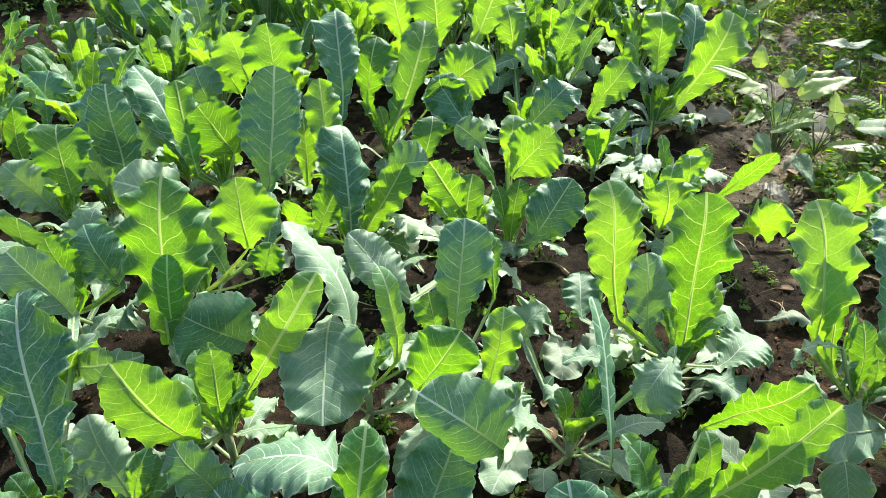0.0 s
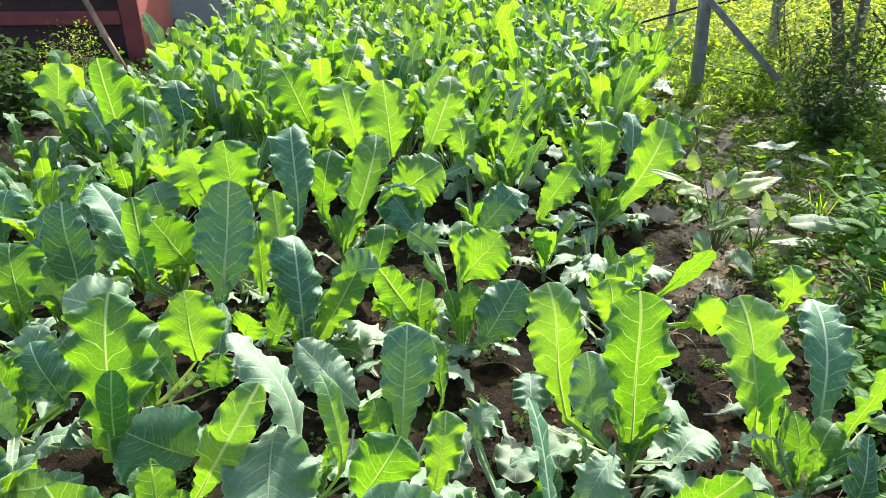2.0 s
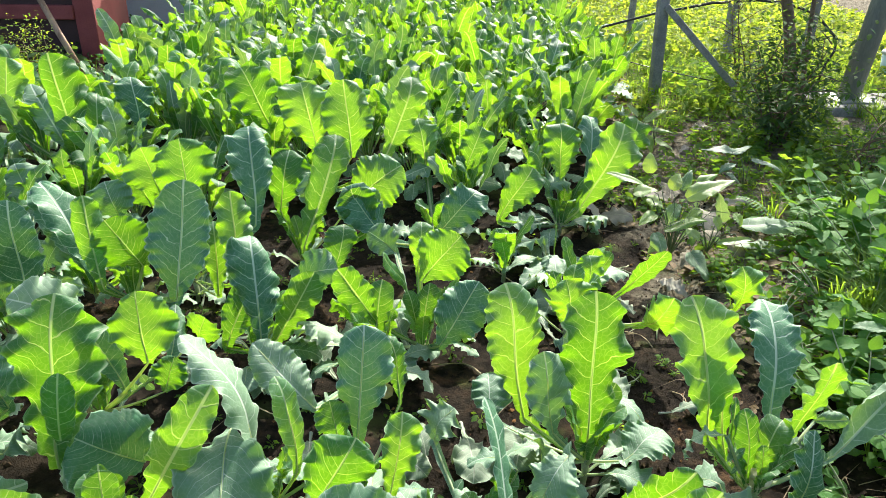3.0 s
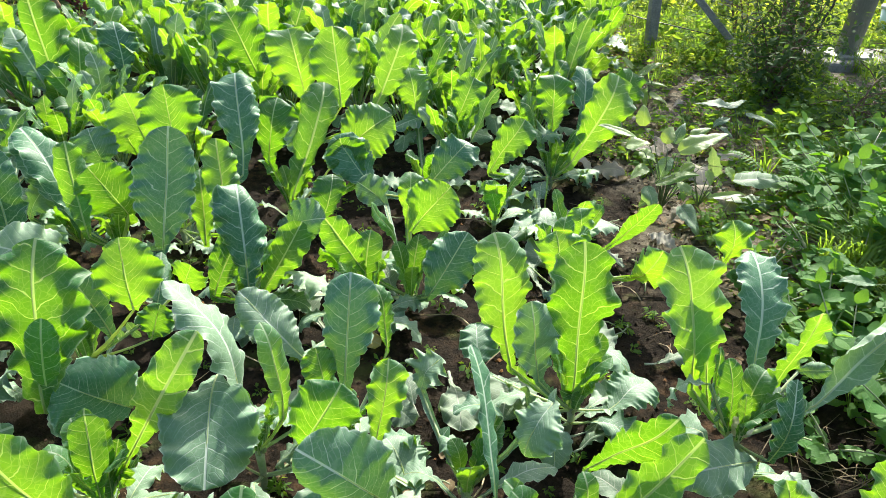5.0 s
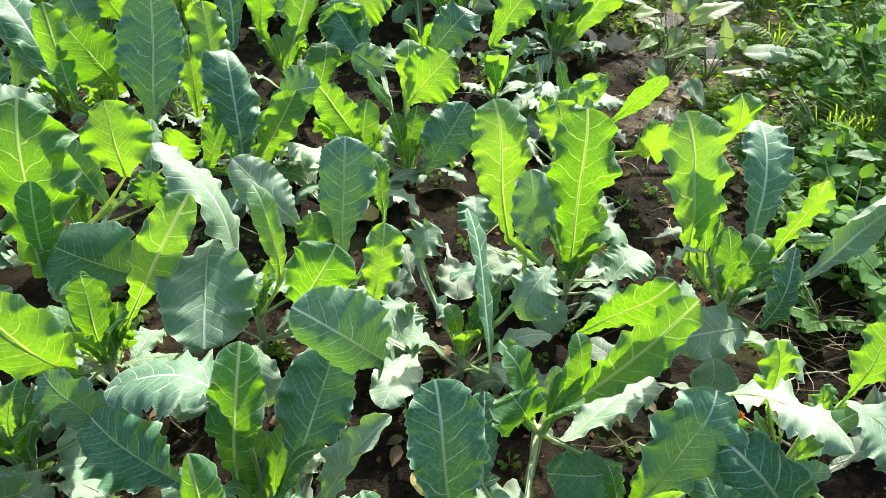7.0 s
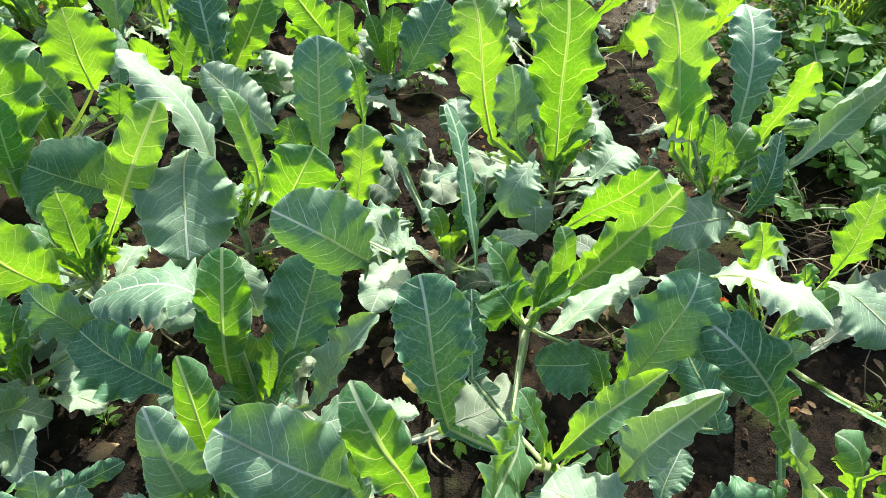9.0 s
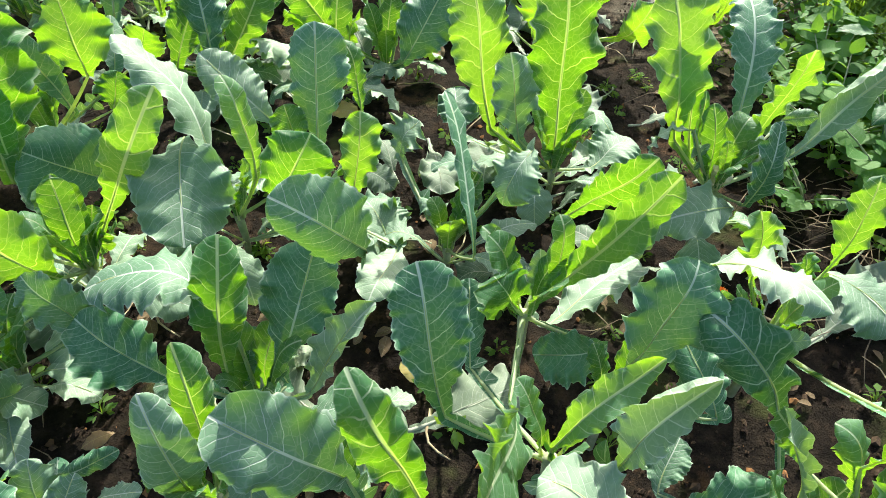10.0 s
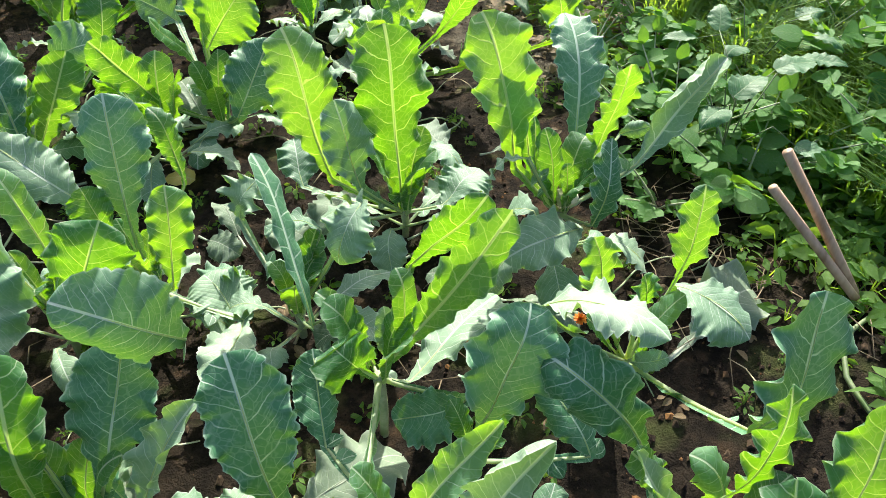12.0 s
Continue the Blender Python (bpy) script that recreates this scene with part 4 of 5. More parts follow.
plant((-0.516, 0.423, 0.130), [
    ((-0.420, 0.407, 0.182), (-0.410, 0.438, 0.290), 0.070, 0, 0.010, 10, 'bg'),
    ((-0.389, 0.402, 0.182), (-0.349, 0.423, 0.259), 0.058, 0, 0.010, 20, 'bg'),
    ((-0.352, 0.413, 0.171), (-0.260, 0.410, 0.207), 0.041, -10, 0.010, 10, 'vg'),
    ((-0.442, 0.492, 0.119), (-0.325, 0.505, 0.173), 0.041, 0, 0.010, 10, 'vd'),
    ((-0.088, 0.354, 0.156), (-0.245, 0.365, 0.197), 0.067, -15, 0.010, 10, 'vg'),
    ((-0.449, 0.369, 0.172), (-0.452, 0.402, 0.306), 0.076, 0, 0.020, 20, 'vd'),
    ((-0.313, 0.338, 0.204), (-0.169, 0.384, 0.197), 0.053, -10, 0.010, 10, 'vd'),
], 0, 3)

plant((-1.493, 3.465, 0.120), [
    ((-1.491, 3.455, 0.211), (-1.562, 3.525, 0.723), 0.230, 0, 0.010, 0, 'o'),
    ((-1.850, 3.586, 0.316), (-1.834, 3.653, 0.677), 0.209, 0, 0.010, 10, 'o'),
    ((-1.501, 3.413, 0.238), (-1.747, 3.647, 0.557), 0.130, 0, 0.020, 20, 'v'),
    ((-1.416, 3.516, 0.228), (-1.390, 3.592, 0.540), 0.165, 15, 0.010, 45, 'o'),
    ((-1.310, 3.531, 0.270), (-1.304, 3.543, 0.404), 0.143, 0, 0.010, 10, 'b'),
    ((-1.207, 3.595, 0.296), (-1.246, 3.692, 0.592), 0.188, 10, 0.010, 10, 'od'),
    ((-1.607, 3.229, 0.086), (-1.833, 3.198, 0.219), 0.252, -20, 0.020, 20, 'w'),
    ((-1.490, 2.747, 0.036), (-1.600, 2.844, 0.214), 0.176, 0, 0.020, 10, 'vd'),
])

plant((-1.052, 1.412, 0.099), [
    ((-0.832, 1.323, 0.281), (-0.900, 1.356, 0.448), 0.133, 0, 0.020, 20, 'vd'),
    ((-0.931, 1.395, 0.300), (-0.894, 1.417, 0.457), 0.115, 0, 0.020, 20, 'v'),
    ((-0.875, 1.312, 0.144), (-0.801, 1.348, 0.223), 0.117, -10, 0.010, 10, 'v'),
    ((-0.902, 1.274, 0.288), (-0.965, 1.299, 0.439), 0.122, 0, 0.020, 10, 'o'),
], 2, 4)
plant((-1.030, 2.319, 0.041), [
    ((-1.041, 2.252, 0.129), (-1.126, 2.296, 0.204), 0.129, -10, 0.010, 20, 'v'),
    ((-0.988, 2.249, 0.129), (-1.113, 2.290, 0.524), 0.150, 20, 0.010, 0, 'od'),
    ((-0.880, 2.254, 0.150), (-0.889, 2.337, 0.312), 0.161, 0, 0.010, 0, 'o'),
    ((-1.145, 2.233, 0.189), (-1.080, 2.287, 0.302), 0.116, 0, 0.010, 30, 'v'),
], 3, 6)
plant((-1.177, 1.985, 0.100), [
    ((-1.067, 1.928, 0.222), (-1.083, 1.990, 0.561), 0.147, 0, 0.010, 10, 'vd'),
    ((-1.141, 1.932, 0.222), (-1.213, 1.951, 0.360), 0.139, 0, 0.010, 30, 'v'),
    ((-0.973, 1.915, 0.207), (-0.949, 1.921, 0.331), 0.139, -10, 0.010, 10, 'v'),
], 3, 5)


# ---- the field behind ----
def field_plant(seed):
    rng = random.Random(seed)
    top = new("cauliflower_plant")
    tagged(top, PLANT_LABEL, "cauliflower plant", "rows of cauliflower plants", "thing")
    n = rng.randint(11, 14)
    for i in range(n):
        a = i * 2.4 + rng.uniform(-0.3, 0.3)
        age = i / n
        lean = radians(rng.uniform(4, 26) + 30 * (1 - age) ** 1.5)
        ln = rng.uniform(0.30, 0.44) * (0.75 + 0.35 * math.sin(math.pi * min(1, age + 0.25)))
        d = np.array((math.cos(a) * math.sin(lean), math.sin(a) * math.sin(lean), math.cos(lean)))
        b = d * ln * 0.42 + np.array((0, 0, 0.12))
        t = b + unit(d + np.array((rng.uniform(-0.15, 0.15), rng.uniform(-0.15, 0.15), 0.18))) * ln
        face = np.array((-math.cos(a), -math.sin(a), 0.6)) + np.array([rng.uniform(-0.6, 0.6) for _ in range(3)])
        shape = rng.choice("ooolllnv")
        bl, rb, lobes = blade(b, t, np.array((0, 0, 0.08)), rng.uniform(0.085, 0.135), rng.uniform(-30, 30), 0.014, rng.choice((rng.uniform(0, 20), rng.uniform(25, 70))), shape, seed * 50 + i, 22, 7, face)
        skin = GLAUCOUS_LIT if shape == "v" or rng.random() < 0.1 else LEAF
        leaf = part("leaf", bl.mesh("leaf", skin), top)
        part("midrib", rb.mesh("midrib", RIB), leaf, "pale green midrib and stalk")
    for i in range(4):
        a = i * 1.57 + rng.uniform(-0.5, 0.5)
        b = np.array((math.cos(a) * 0.08, math.sin(a) * 0.08, rng.uniform(0.10, 0.16)))
        t = np.array((math.cos(a) * 0.3, math.sin(a) * 0.3, rng.uniform(0.03, 0.14)))
        bl, rb, lobes = blade(b, t, np.array((0, 0, 0.06)), rng.uniform(0.11, 0.16), rng.uniform(-20, 20), 0.02, rng.uniform(0, 40), "v", seed * 70 + i, 14, 7, (0.0, 0.1, 1.0))
        part("old_leaf", bl.add(rb.v, rb.f, [(0.5, 0.4)] * len(rb.v)).mesh("old_leaf", GLAUCOUS_LIT), top, "drooping blue-green old leaf")
    return top


def right_edge(y):
    return 1.05 + 0.42 * (y - 2.8) if y < 4.6 else 1.80 + 0.10 * (y - 4.6)


def make_field():
    rng = random.Random(5)
    kinds = [field_plant(300 + i) for i in range(9)]
    used = [False] * len(kinds)
    j = 0
    y = 1.0
    while y < 10.6:
        x = -3.4 + (0.2 if j % 2 else 0.0)
        while x < right_edge(y):
            px, py = x + rng.uniform(-0.09, 0.09), y + rng.uniform(-0.09, 0.09)
            near = min(math.hypot(px - r[0], py - r[1]) for r in ROOTS)
            wide = abs(px) < 0.75 * py + 0.9
            ok = near > (0.19 if py > 3.4 else 0.30) and wide and (py > 2.95 or px < -0.9)
            if ok and not (px < -1.95 and py > 4.2) and not (px < -2.1 and py > 3.7) and not (px < -2.3 and py > 3.2):
                k = rng.randrange(len(kinds))
                m = Matrix.LocRotScale((px, py, ground_height(px, py)), Euler((rng.uniform(-0.06, 0.06), rng.uniform(-0.06, 0.06), rng.uniform(0, 6.28))), None)
                sc = rng.uniform(0.78, 1.0) if py > 3.4 else rng.uniform(0.6, 0.8)
                if used[k]:
                    c = copy_thing(kinds[k], m)
                else:
                    c, used[k] = kinds[k], True
                    c.matrix_basis = m
                c.scale = (sc, sc, sc * rng.uniform(0.95, 1.08))
            x += 0.36 if y < 6 else 0.42
        y += 0.39 if y < 6 else 0.50
        j += 1


make_field()


# ---- weeds and herbs beside the field ----
def clump(seed, n, reach, size, droop=0.3, stem=True, slim=0.62):
    """Points, faces and uvs of one small many-leaved herb at the origin."""
    rng = random.Random(seed)
    s = Soup()
    for i in range(n):
        a = rng.uniform(0, 6.28)
        h = rng.uniform(0.15, 1.0) * reach
        r = rng.uniform(0.1, 0.7) * reach
        p = np.array((math.cos(a) * r, math.sin(a) * r, h))
        way = unit((math.cos(a), math.sin(a), rng.uniform(-droop, 0.5)))
        ln = size * rng.uniform(0.6, 1.25)
        small_leaf(s, p, way, (rng.uniform(-1.0, 1.0), rng.uniform(-1.2, 0.5), 1.0), ln, ln * slim * rng.uniform(0.85, 1.15), 0.2, 2)
        if stem and i % 2 == 0:
            sd = np.array((-math.sin(a), math.cos(a), 0)) * 0.0016
            s.add([-sd, sd, p + sd, p - sd], [(0, 1, 2, 3)], [(0.5, 0.1)] * 4)
    return np.array(s.v), s.f, s.uv


def scatter(name, mat, kinds, places, label, category, kind="stuff"):
    """Many small herbs, too many to count, as one object."""
    vs, fs, us, k = [], [], [], 0
    rng = random.Random(len(places))
    for x, y, sc in places:
        v, f, u = kinds[rng.randrange(len(kinds))]
        a = rng.uniform(0, 6.28)
        c, s = math.cos(a) * sc, math.sin(a) * sc
        w = np.column_stack((v[:, 0] * c - v[:, 1] * s + x, v[:, 0] * s + v[:, 1] * c + y, v[:, 2] * sc + ground_height(x, y)))
        vs.append(w)
        fs += [tuple(i + k for i in q) for q in f]
        us += u
        k += len(v)
    ob = new(name, mesh_of(name, np.concatenate(vs).tolist(), fs, mat, us))
    return tagged(ob, label, category, kind=kind)


def blades_of_grass(seed, n, height):
    rng = random.Random(seed)
    s = Soup()
    for i in range(n):
        a, b = rng.uniform(0, 6.28), rng.uniform(0, 6.28)
        p = np.array((math.cos(a), math.sin(a), 0)) * rng.uniform(0, 0.05)
        h = height * rng.uniform(0.5, 1.2)
        d = np.array((math.cos(b), math.sin(b), 0))
        sd = np.array((-d[1], d[0], 0)) * 0.0028
        q = p + np.array((0, 0, h * 0.6)) + d * h * 0.25
        e = p + np.array((0, 0, h * 0.8)) + d * h * 0.75
        s.add([p - sd, p + sd, q + sd, q - sd, e], [(0, 1, 2, 3), (3, 2, 4)], [(0.5, 0.0)] * 5)
    return np.array(s.v), s.f, s.uv


def margin(y):
    return right_edge(max(y, 2.9)) if y > 2.9 else 1.30 + 0.06 * y


def make_weeds():
    rng = random.Random(21)
    low = [clump(i, 12, 0.05, 0.035) for i in range(8)]
    tall = [clump(40 + i, 26, 0.13, 0.042, 0.3, True, 0.7) for i in range(8)]
    sunny = [clump(80 + i, 30, 0.11, 0.033, 0.6, True, 0.75) for i in range(8)]
    grass = [blades_of_grass(120 + i, 26, 0.2) for i in range(6)]
    tuft = [blades_of_grass(160 + i, 18, 0.16) for i in range(6)]
    a, b, c, d = [], [], [], []
    while len(a) < 3000:
        y = rng.uniform(0.4, 7.0)
        x = margin(y) + rng.random() ** 1.1 * 3.2
        bare = (x < margin(y) + 0.75 and y > 1.9) or (abs(x - 1.75) < 0.25 and abs(y - 2.3) < 0.3)
        if bare and rng.random() < 0.4:
            continue
        if x < 1.45 and y < 1.2 and rng.random() < 0.6:
            continue
        if x > 3.3 and 4.0 < y < 5.3:
            continue
        a.append((x, y, rng.uniform(0.6, 1.4)))
    while len(b) < 430:
        y = rng.uniform(0.9, 6.0)
        x = margin(y) + 0.55 + rng.random() * 2.4
        if 1.9 < y < 4.6 and x < margin(y) + 1.0 and rng.random() < 0.9:
            continue
        if x < 1.85 and y < 1.6 or (x > 2.95 and y > 4.0):
            continue
        b.append((x, y, rng.uniform(0.7, 1.3)))
    while len(c) < 1700:
        y = rng.uniform(4.6, 13.0)
        x = right_edge(y) + 0.1 + rng.random() * 4.5
        if x > 3.2 and y < 5.3:
            continue
        c.append((x, y, rng.uniform(0.5, 1.2) if y < 6.5 else rng.uniform(0.8, 1.8)))
    while len(d) < 800:
        y = rng.gauss(1.55, 0.4)
        x = rng.gauss(2.6, 0.4)
        if x < 1.9 or y < 0.6:
            continue
        d.append((x, y, rng.uniform(0.6, 1.4)))
    d += [(rng.uniform(1.75, 2.7), rng.uniform(0.7, 2.0), rng.uniform(0.6, 1.3)) for _ in range(420)]
    b += [(rng.uniform(1.8, 2.8), rng.uniform(0.85, 1.9), rng.uniform(0.6, 1.1)) for _ in range(110)]
    a += [(rng.uniform(1.5, 2.4), rng.uniform(0.75, 1.6), rng.uniform(0.8, 1.5)) for _ in range(420)]
    scatter("low_weeds", WEED, low, a, "low green weeds scattered over dusty ground", "weeds")
    scatter("tall_weeds", WEED, tall, b, "knee-low leafy weeds in a green tangle", "weeds")
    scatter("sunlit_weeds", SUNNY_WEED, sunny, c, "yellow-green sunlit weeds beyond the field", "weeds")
    scatter("grass", WEED, grass, d, "thin green grass among the weeds", "grass")
    h = []
    while len(h) < 500:
        y = rng.uniform(4.4, 9.0)
        h.append((right_edge(y) + 0.1 + rng.random() * 3.0, y, rng.uniform(0.6, 1.3)))
    scatter("grass", WEED, tuft, h, "thin green grass tufts beyond the field edge", "grass")
    e = [(rng.uniform(-7, 5), rng.uniform(10.6, 17), rng.uniform(1.2, 2.6)) for _ in range(700)]
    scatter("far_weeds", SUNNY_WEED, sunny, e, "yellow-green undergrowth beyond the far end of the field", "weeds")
    # darker leaf colour than other weeds, standing in for the house's shade
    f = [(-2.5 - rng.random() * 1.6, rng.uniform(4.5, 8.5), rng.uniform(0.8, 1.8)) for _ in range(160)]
    scatter("shady_weeds", BUSH, tall, f, "weeds coloured dark for the shade beside the red house", "weeds")
    # sprouts between the plants
    g = []
    while len(g) < 260:
        x, y = rng.uniform(-0.7, 1.4), rng.uniform(0.5, 2.9)
        g.append((x, y, rng.uniform(0.3, 0.7)))
    scatter("seedlings", WEED, low, g, "tiny seedlings on the dark soil", "seedlings")


make_weeds()


def herb(x, y, seed, size=1.0):
    """A bushy herb: upright stems with pairs of round leaves."""
    rng = random.Random(seed)
    top = new("potato_plant")
    top.location = (x, y, ground_height(x, y))
    tagged(top, "bushy green potato plant with oval leaflets beside the field", "potato plant", "potato plants beside the field", "thing")
    slim = rng.uniform(0.6, 0.95)
    for i in range(rng.randint(4, 8)):
        a = rng.uniform(0, 6.28)
        ln = rng.uniform(0.18, 0.34) * size
        d = unit((math.cos(a) * 0.6, math.sin(a) * 0.6, 1.0))
        pts = [d * ln * s + np.array((math.cos(a), math.sin(a), 0)) * 0.10 * s * s for s in (0, 0.25, 0.5, 0.75, 1.0)]
        st = Soup()
        tube(st, pts, [0.004, 0.0035, 0.003, 0.0025, 0.0018], 5)
        stem = part("stem", st.mesh("stem", STALK), top)
        lv = Soup()
        for k in range(2, 8):
            s = 0.22 + 0.78 * (k - 2) / 5
            p = pts[0] + (pts[-1] - pts[0]) * s
            for sg in (-1, 1):
                w = unit(np.array((-math.sin(a), math.cos(a), 0)) * sg + d * 0.35 + np.array([rng.uniform(-0.3, 0.3) for _ in range(3)]))
                big = rng.uniform(0.05, 0.09) * size
                small_leaf(lv, p, w, (rng.uniform(-0.7, 0.7), rng.uniform(-0.7, 0.4), 1.0), big * rng.uniform(0.5, 1.2), big * slim, rng.uniform(-0.1, 0.5), 4)
        small_leaf(lv, pts[-1], unit(d + np.array((0, -0.4, -0.2))), (0, -0.4, 1), 0.06 * size, 0.045 * size, 0.2, 4)
        part("foliage", lv.mesh("foliage", HERB), stem)
    return top


def make_herbs():
    rng = random.Random(77)
    spots = []
    while len(spots) < 62:
        x, y = rng.uniform(1.35, 2.9), rng.uniform(1.02, 2.9)
        if x > max(1.36, 1.42 + 0.42 * (y - 1.7)) + (0.2 if y > 1.95 else 0.0) and all(math.hypot(x - p, y - q) > 0.15 for p, q in spots):
            spots.append((x, y))
    for i, (x, y) in enumerate(spots):
        herb(x + rng.uniform(-0.05, 0.05), y + rng.uniform(-0.05, 0.05), 500 + i, rng.choice((rng.uniform(0.45, 0.75), rng.uniform(0.8, 1.15))))


make_herbs()


def broad_herb(name, root, leaves, mat, label, category):
    """A slender plant: each leaf is (tip of stalk, way of leaf, length, width)."""
    top = new(name)
    root = np.asarray(root, float)
    top.location = tuple(root)
    tagged(top, label, category, kind="thing")
    for i, (p, way, ln, w) in enumerate(leaves):
        p = np.asarray(p, float) - root
        st = Soup()
        tube(st, [(0, 0, 0), p * 0.25 + np.array((0, 0, 0.07)), p * 0.6 + np.array((0, 0, 0.09)), p], [0.0026, 0.0022, 0.0018, 0.0012], 5)
        stem = part("stem", st.mesh("stem", GREENSTEM), top)
        bl, rb, lobes = blade(p, p + unit(way) * ln, p - unit(way) * 0.03, w * 0.78, 0, 0.008, 25, "e", 900 + i + int(1000 * root[0]), 20, 9, (0.05, -0.35, 1.0) if mat is EGGPLANT else (0.0, 0.0, 1.0))
        leaf = part("leaf", bl.mesh("leaf", mat), stem)
    return top


broad_herb('eggplant', (1.326, 2.493, 0.080), [
    ((1.181, 2.543, 0.384), (-0.94, 0.11, 0.32), 0.178, 0.071),
    ((1.122, 2.493, 0.373), (0.81, -0.50, 0.29), 0.100, 0.098),
    ((1.352, 2.493, 0.345), (0.91, 0.00, 0.41), 0.214, 0.118),
    ((1.272, 2.473, 0.206), (0.96, 0.00, 0.28), 0.197, 0.066),
    ((1.493, 2.493, 0.259), (0.25, -0.46, -0.85), 0.065, 0.060),
    ((1.584, 2.513, 0.265), (0.48, -0.43, -0.77), 0.069, 0.067),
    ((1.516, 2.473, 0.142), (1.00, 0.00, 0.09), 0.176, 0.052),
    ((1.364, 2.463, 0.220), (0.58, -0.67, -0.46), 0.074, 0.089),
    ((1.217, 2.593, 0.421), (0.06, 0.44, 0.90), 0.090, 0.090),
    ((1.221, 2.473, 0.284), (-0.83, -0.49, -0.27), 0.103, 0.076),
    ((1.330, 2.593, 0.343), (0.51, 0.56, 0.66), 0.090, 0.079),
    ((1.439, 2.523, 0.280), (-0.81, -0.45, -0.38), 0.089, 0.066),
    ((1.199, 2.533, 0.329), (0.79, -0.50, -0.35), 0.080, 0.077),
    ((1.449, 2.613, 0.356), (0.86, 0.40, 0.31), 0.126, 0.074),
    ((1.265, 2.463, 0.150), (-0.85, -0.47, -0.24), 0.085, 0.060),
], EGGPLANT, 'slender eggplant with light green sunlit leaves', 'eggplant')
broad_herb('eggplant', (1.502, 2.517, 0.080), [
    ((1.562, 2.567, 0.207), (-0.26, 0.00, 0.97), 0.151, 0.135),
    ((1.355, 2.567, 0.288), (-0.48, -0.42, -0.77), 0.120, 0.085),
    ((1.233, 2.467, 0.201), (0.13, -0.68, -0.72), 0.118, 0.089),
    ((1.640, 2.537, 0.198), (0.99, 0.11, -0.11), 0.351, 0.138),
    ((1.626, 2.517, 0.106), (0.99, 0.05, -0.09), 0.376, 0.138),
    ((1.656, 2.467, 0.098), (0.98, -0.13, -0.18), 0.159, 0.061),
    ((1.375, 2.417, 0.131), (0.40, -0.71, -0.58), 0.168, 0.163),
    ((1.388, 2.637, 0.326), (0.51, 0.45, 0.73), 0.110, 0.081),
], DUSTY, 'spreading eggplant with broad pale dusty leaves', 'eggplant')
broad_herb('eggplant', (2.027, 3.259, 0.080), [
    ((1.920, 3.259, 0.291), (-0.95, 0.30, 0.01), 0.167, 0.112),
    ((1.921, 3.259, 0.285), (0.92, 0.35, 0.19), 0.142, 0.083),
    ((2.007, 3.209, 0.264), (0.95, -0.16, -0.27), 0.192, 0.089),
    ((1.920, 3.209, 0.243), (-0.89, -0.29, -0.36), 0.104, 0.074),
    ((1.868, 3.179, 0.206), (0.70, -0.57, -0.42), 0.087, 0.074),
], DUSTY, 'young eggplant with pale dusty leaves on thin stalks', 'eggplant')
broad_herb('eggplant', (1.821, 4.051, 0.080), [
    ((1.723, 4.051, 0.228), (0.88, 0.26, 0.40), 0.194, 0.072),
    ((1.711, 4.051, 0.184), (1.00, 0.00, -0.09), 0.227, 0.063),
    ((1.775, 4.051, 0.136), (0.16, -0.37, -0.92), 0.134, 0.072),
    ((1.699, 4.101, 0.250), (-0.63, 0.47, 0.62), 0.107, 0.063),
    ((1.802, 4.021, 0.127), (0.83, -0.34, -0.45), 0.148, 0.072),
], EGGPLANT, 'slender eggplant with narrow yellow-green leaves', 'eggplant')
broad_herb("eggplant", (1.52, 1.20, 0.08), [
    ((1.36, 1.06, 0.42), (0.8, 0.3, 0.1), 0.129, 0.101),
    ((1.33, 1.05, 0.40), (-0.8, -0.45, 0.0), 0.109, 0.086),
    ((1.62, 1.22, 0.36), (0.9, -0.1, 0.1), 0.122, 0.101),
    ((1.75, 1.28, 0.34), (0.8, -0.5, 0.0), 0.129, 0.101),
    ((1.58, 1.42, 0.38), (0.4, 0.7, 0.3), 0.109, 0.086),
    ((1.44, 1.30, 0.28), (-0.5, -0.6, -0.2), 0.102, 0.086),
    ((1.60, 1.05, 0.24), (0.5, -0.8, -0.1), 0.102, 0.079),
], BROADLEAF, "broad-leaved green plant beside the field edge", "eggplant")

broad_herb("eggplant", (1.82, 1.52, 0.08), [
    ((1.70, 1.45, 0.30), (-0.7, -0.4, 0.1), 0.110, 0.088),
    ((1.86, 1.40, 0.33), (0.5, -0.6, 0.0), 0.125, 0.100),
    ((1.98, 1.55, 0.30), (0.9, 0.1, 0.1), 0.115, 0.090),
    ((1.80, 1.66, 0.36), (-0.1, 0.7, 0.3), 0.105, 0.085),
    ((1.66, 1.60, 0.26), (-0.8, 0.2, 0.0), 0.110, 0.080),
    ((1.92, 1.34, 0.22), (0.7, -0.7, -0.1), 0.110, 0.092),
    ((1.74, 1.36, 0.18), (-0.2, -0.9, -0.1), 0.100, 0.080),
], BROADLEAF, "leafy green plant with round leaves among herbs", "eggplant")


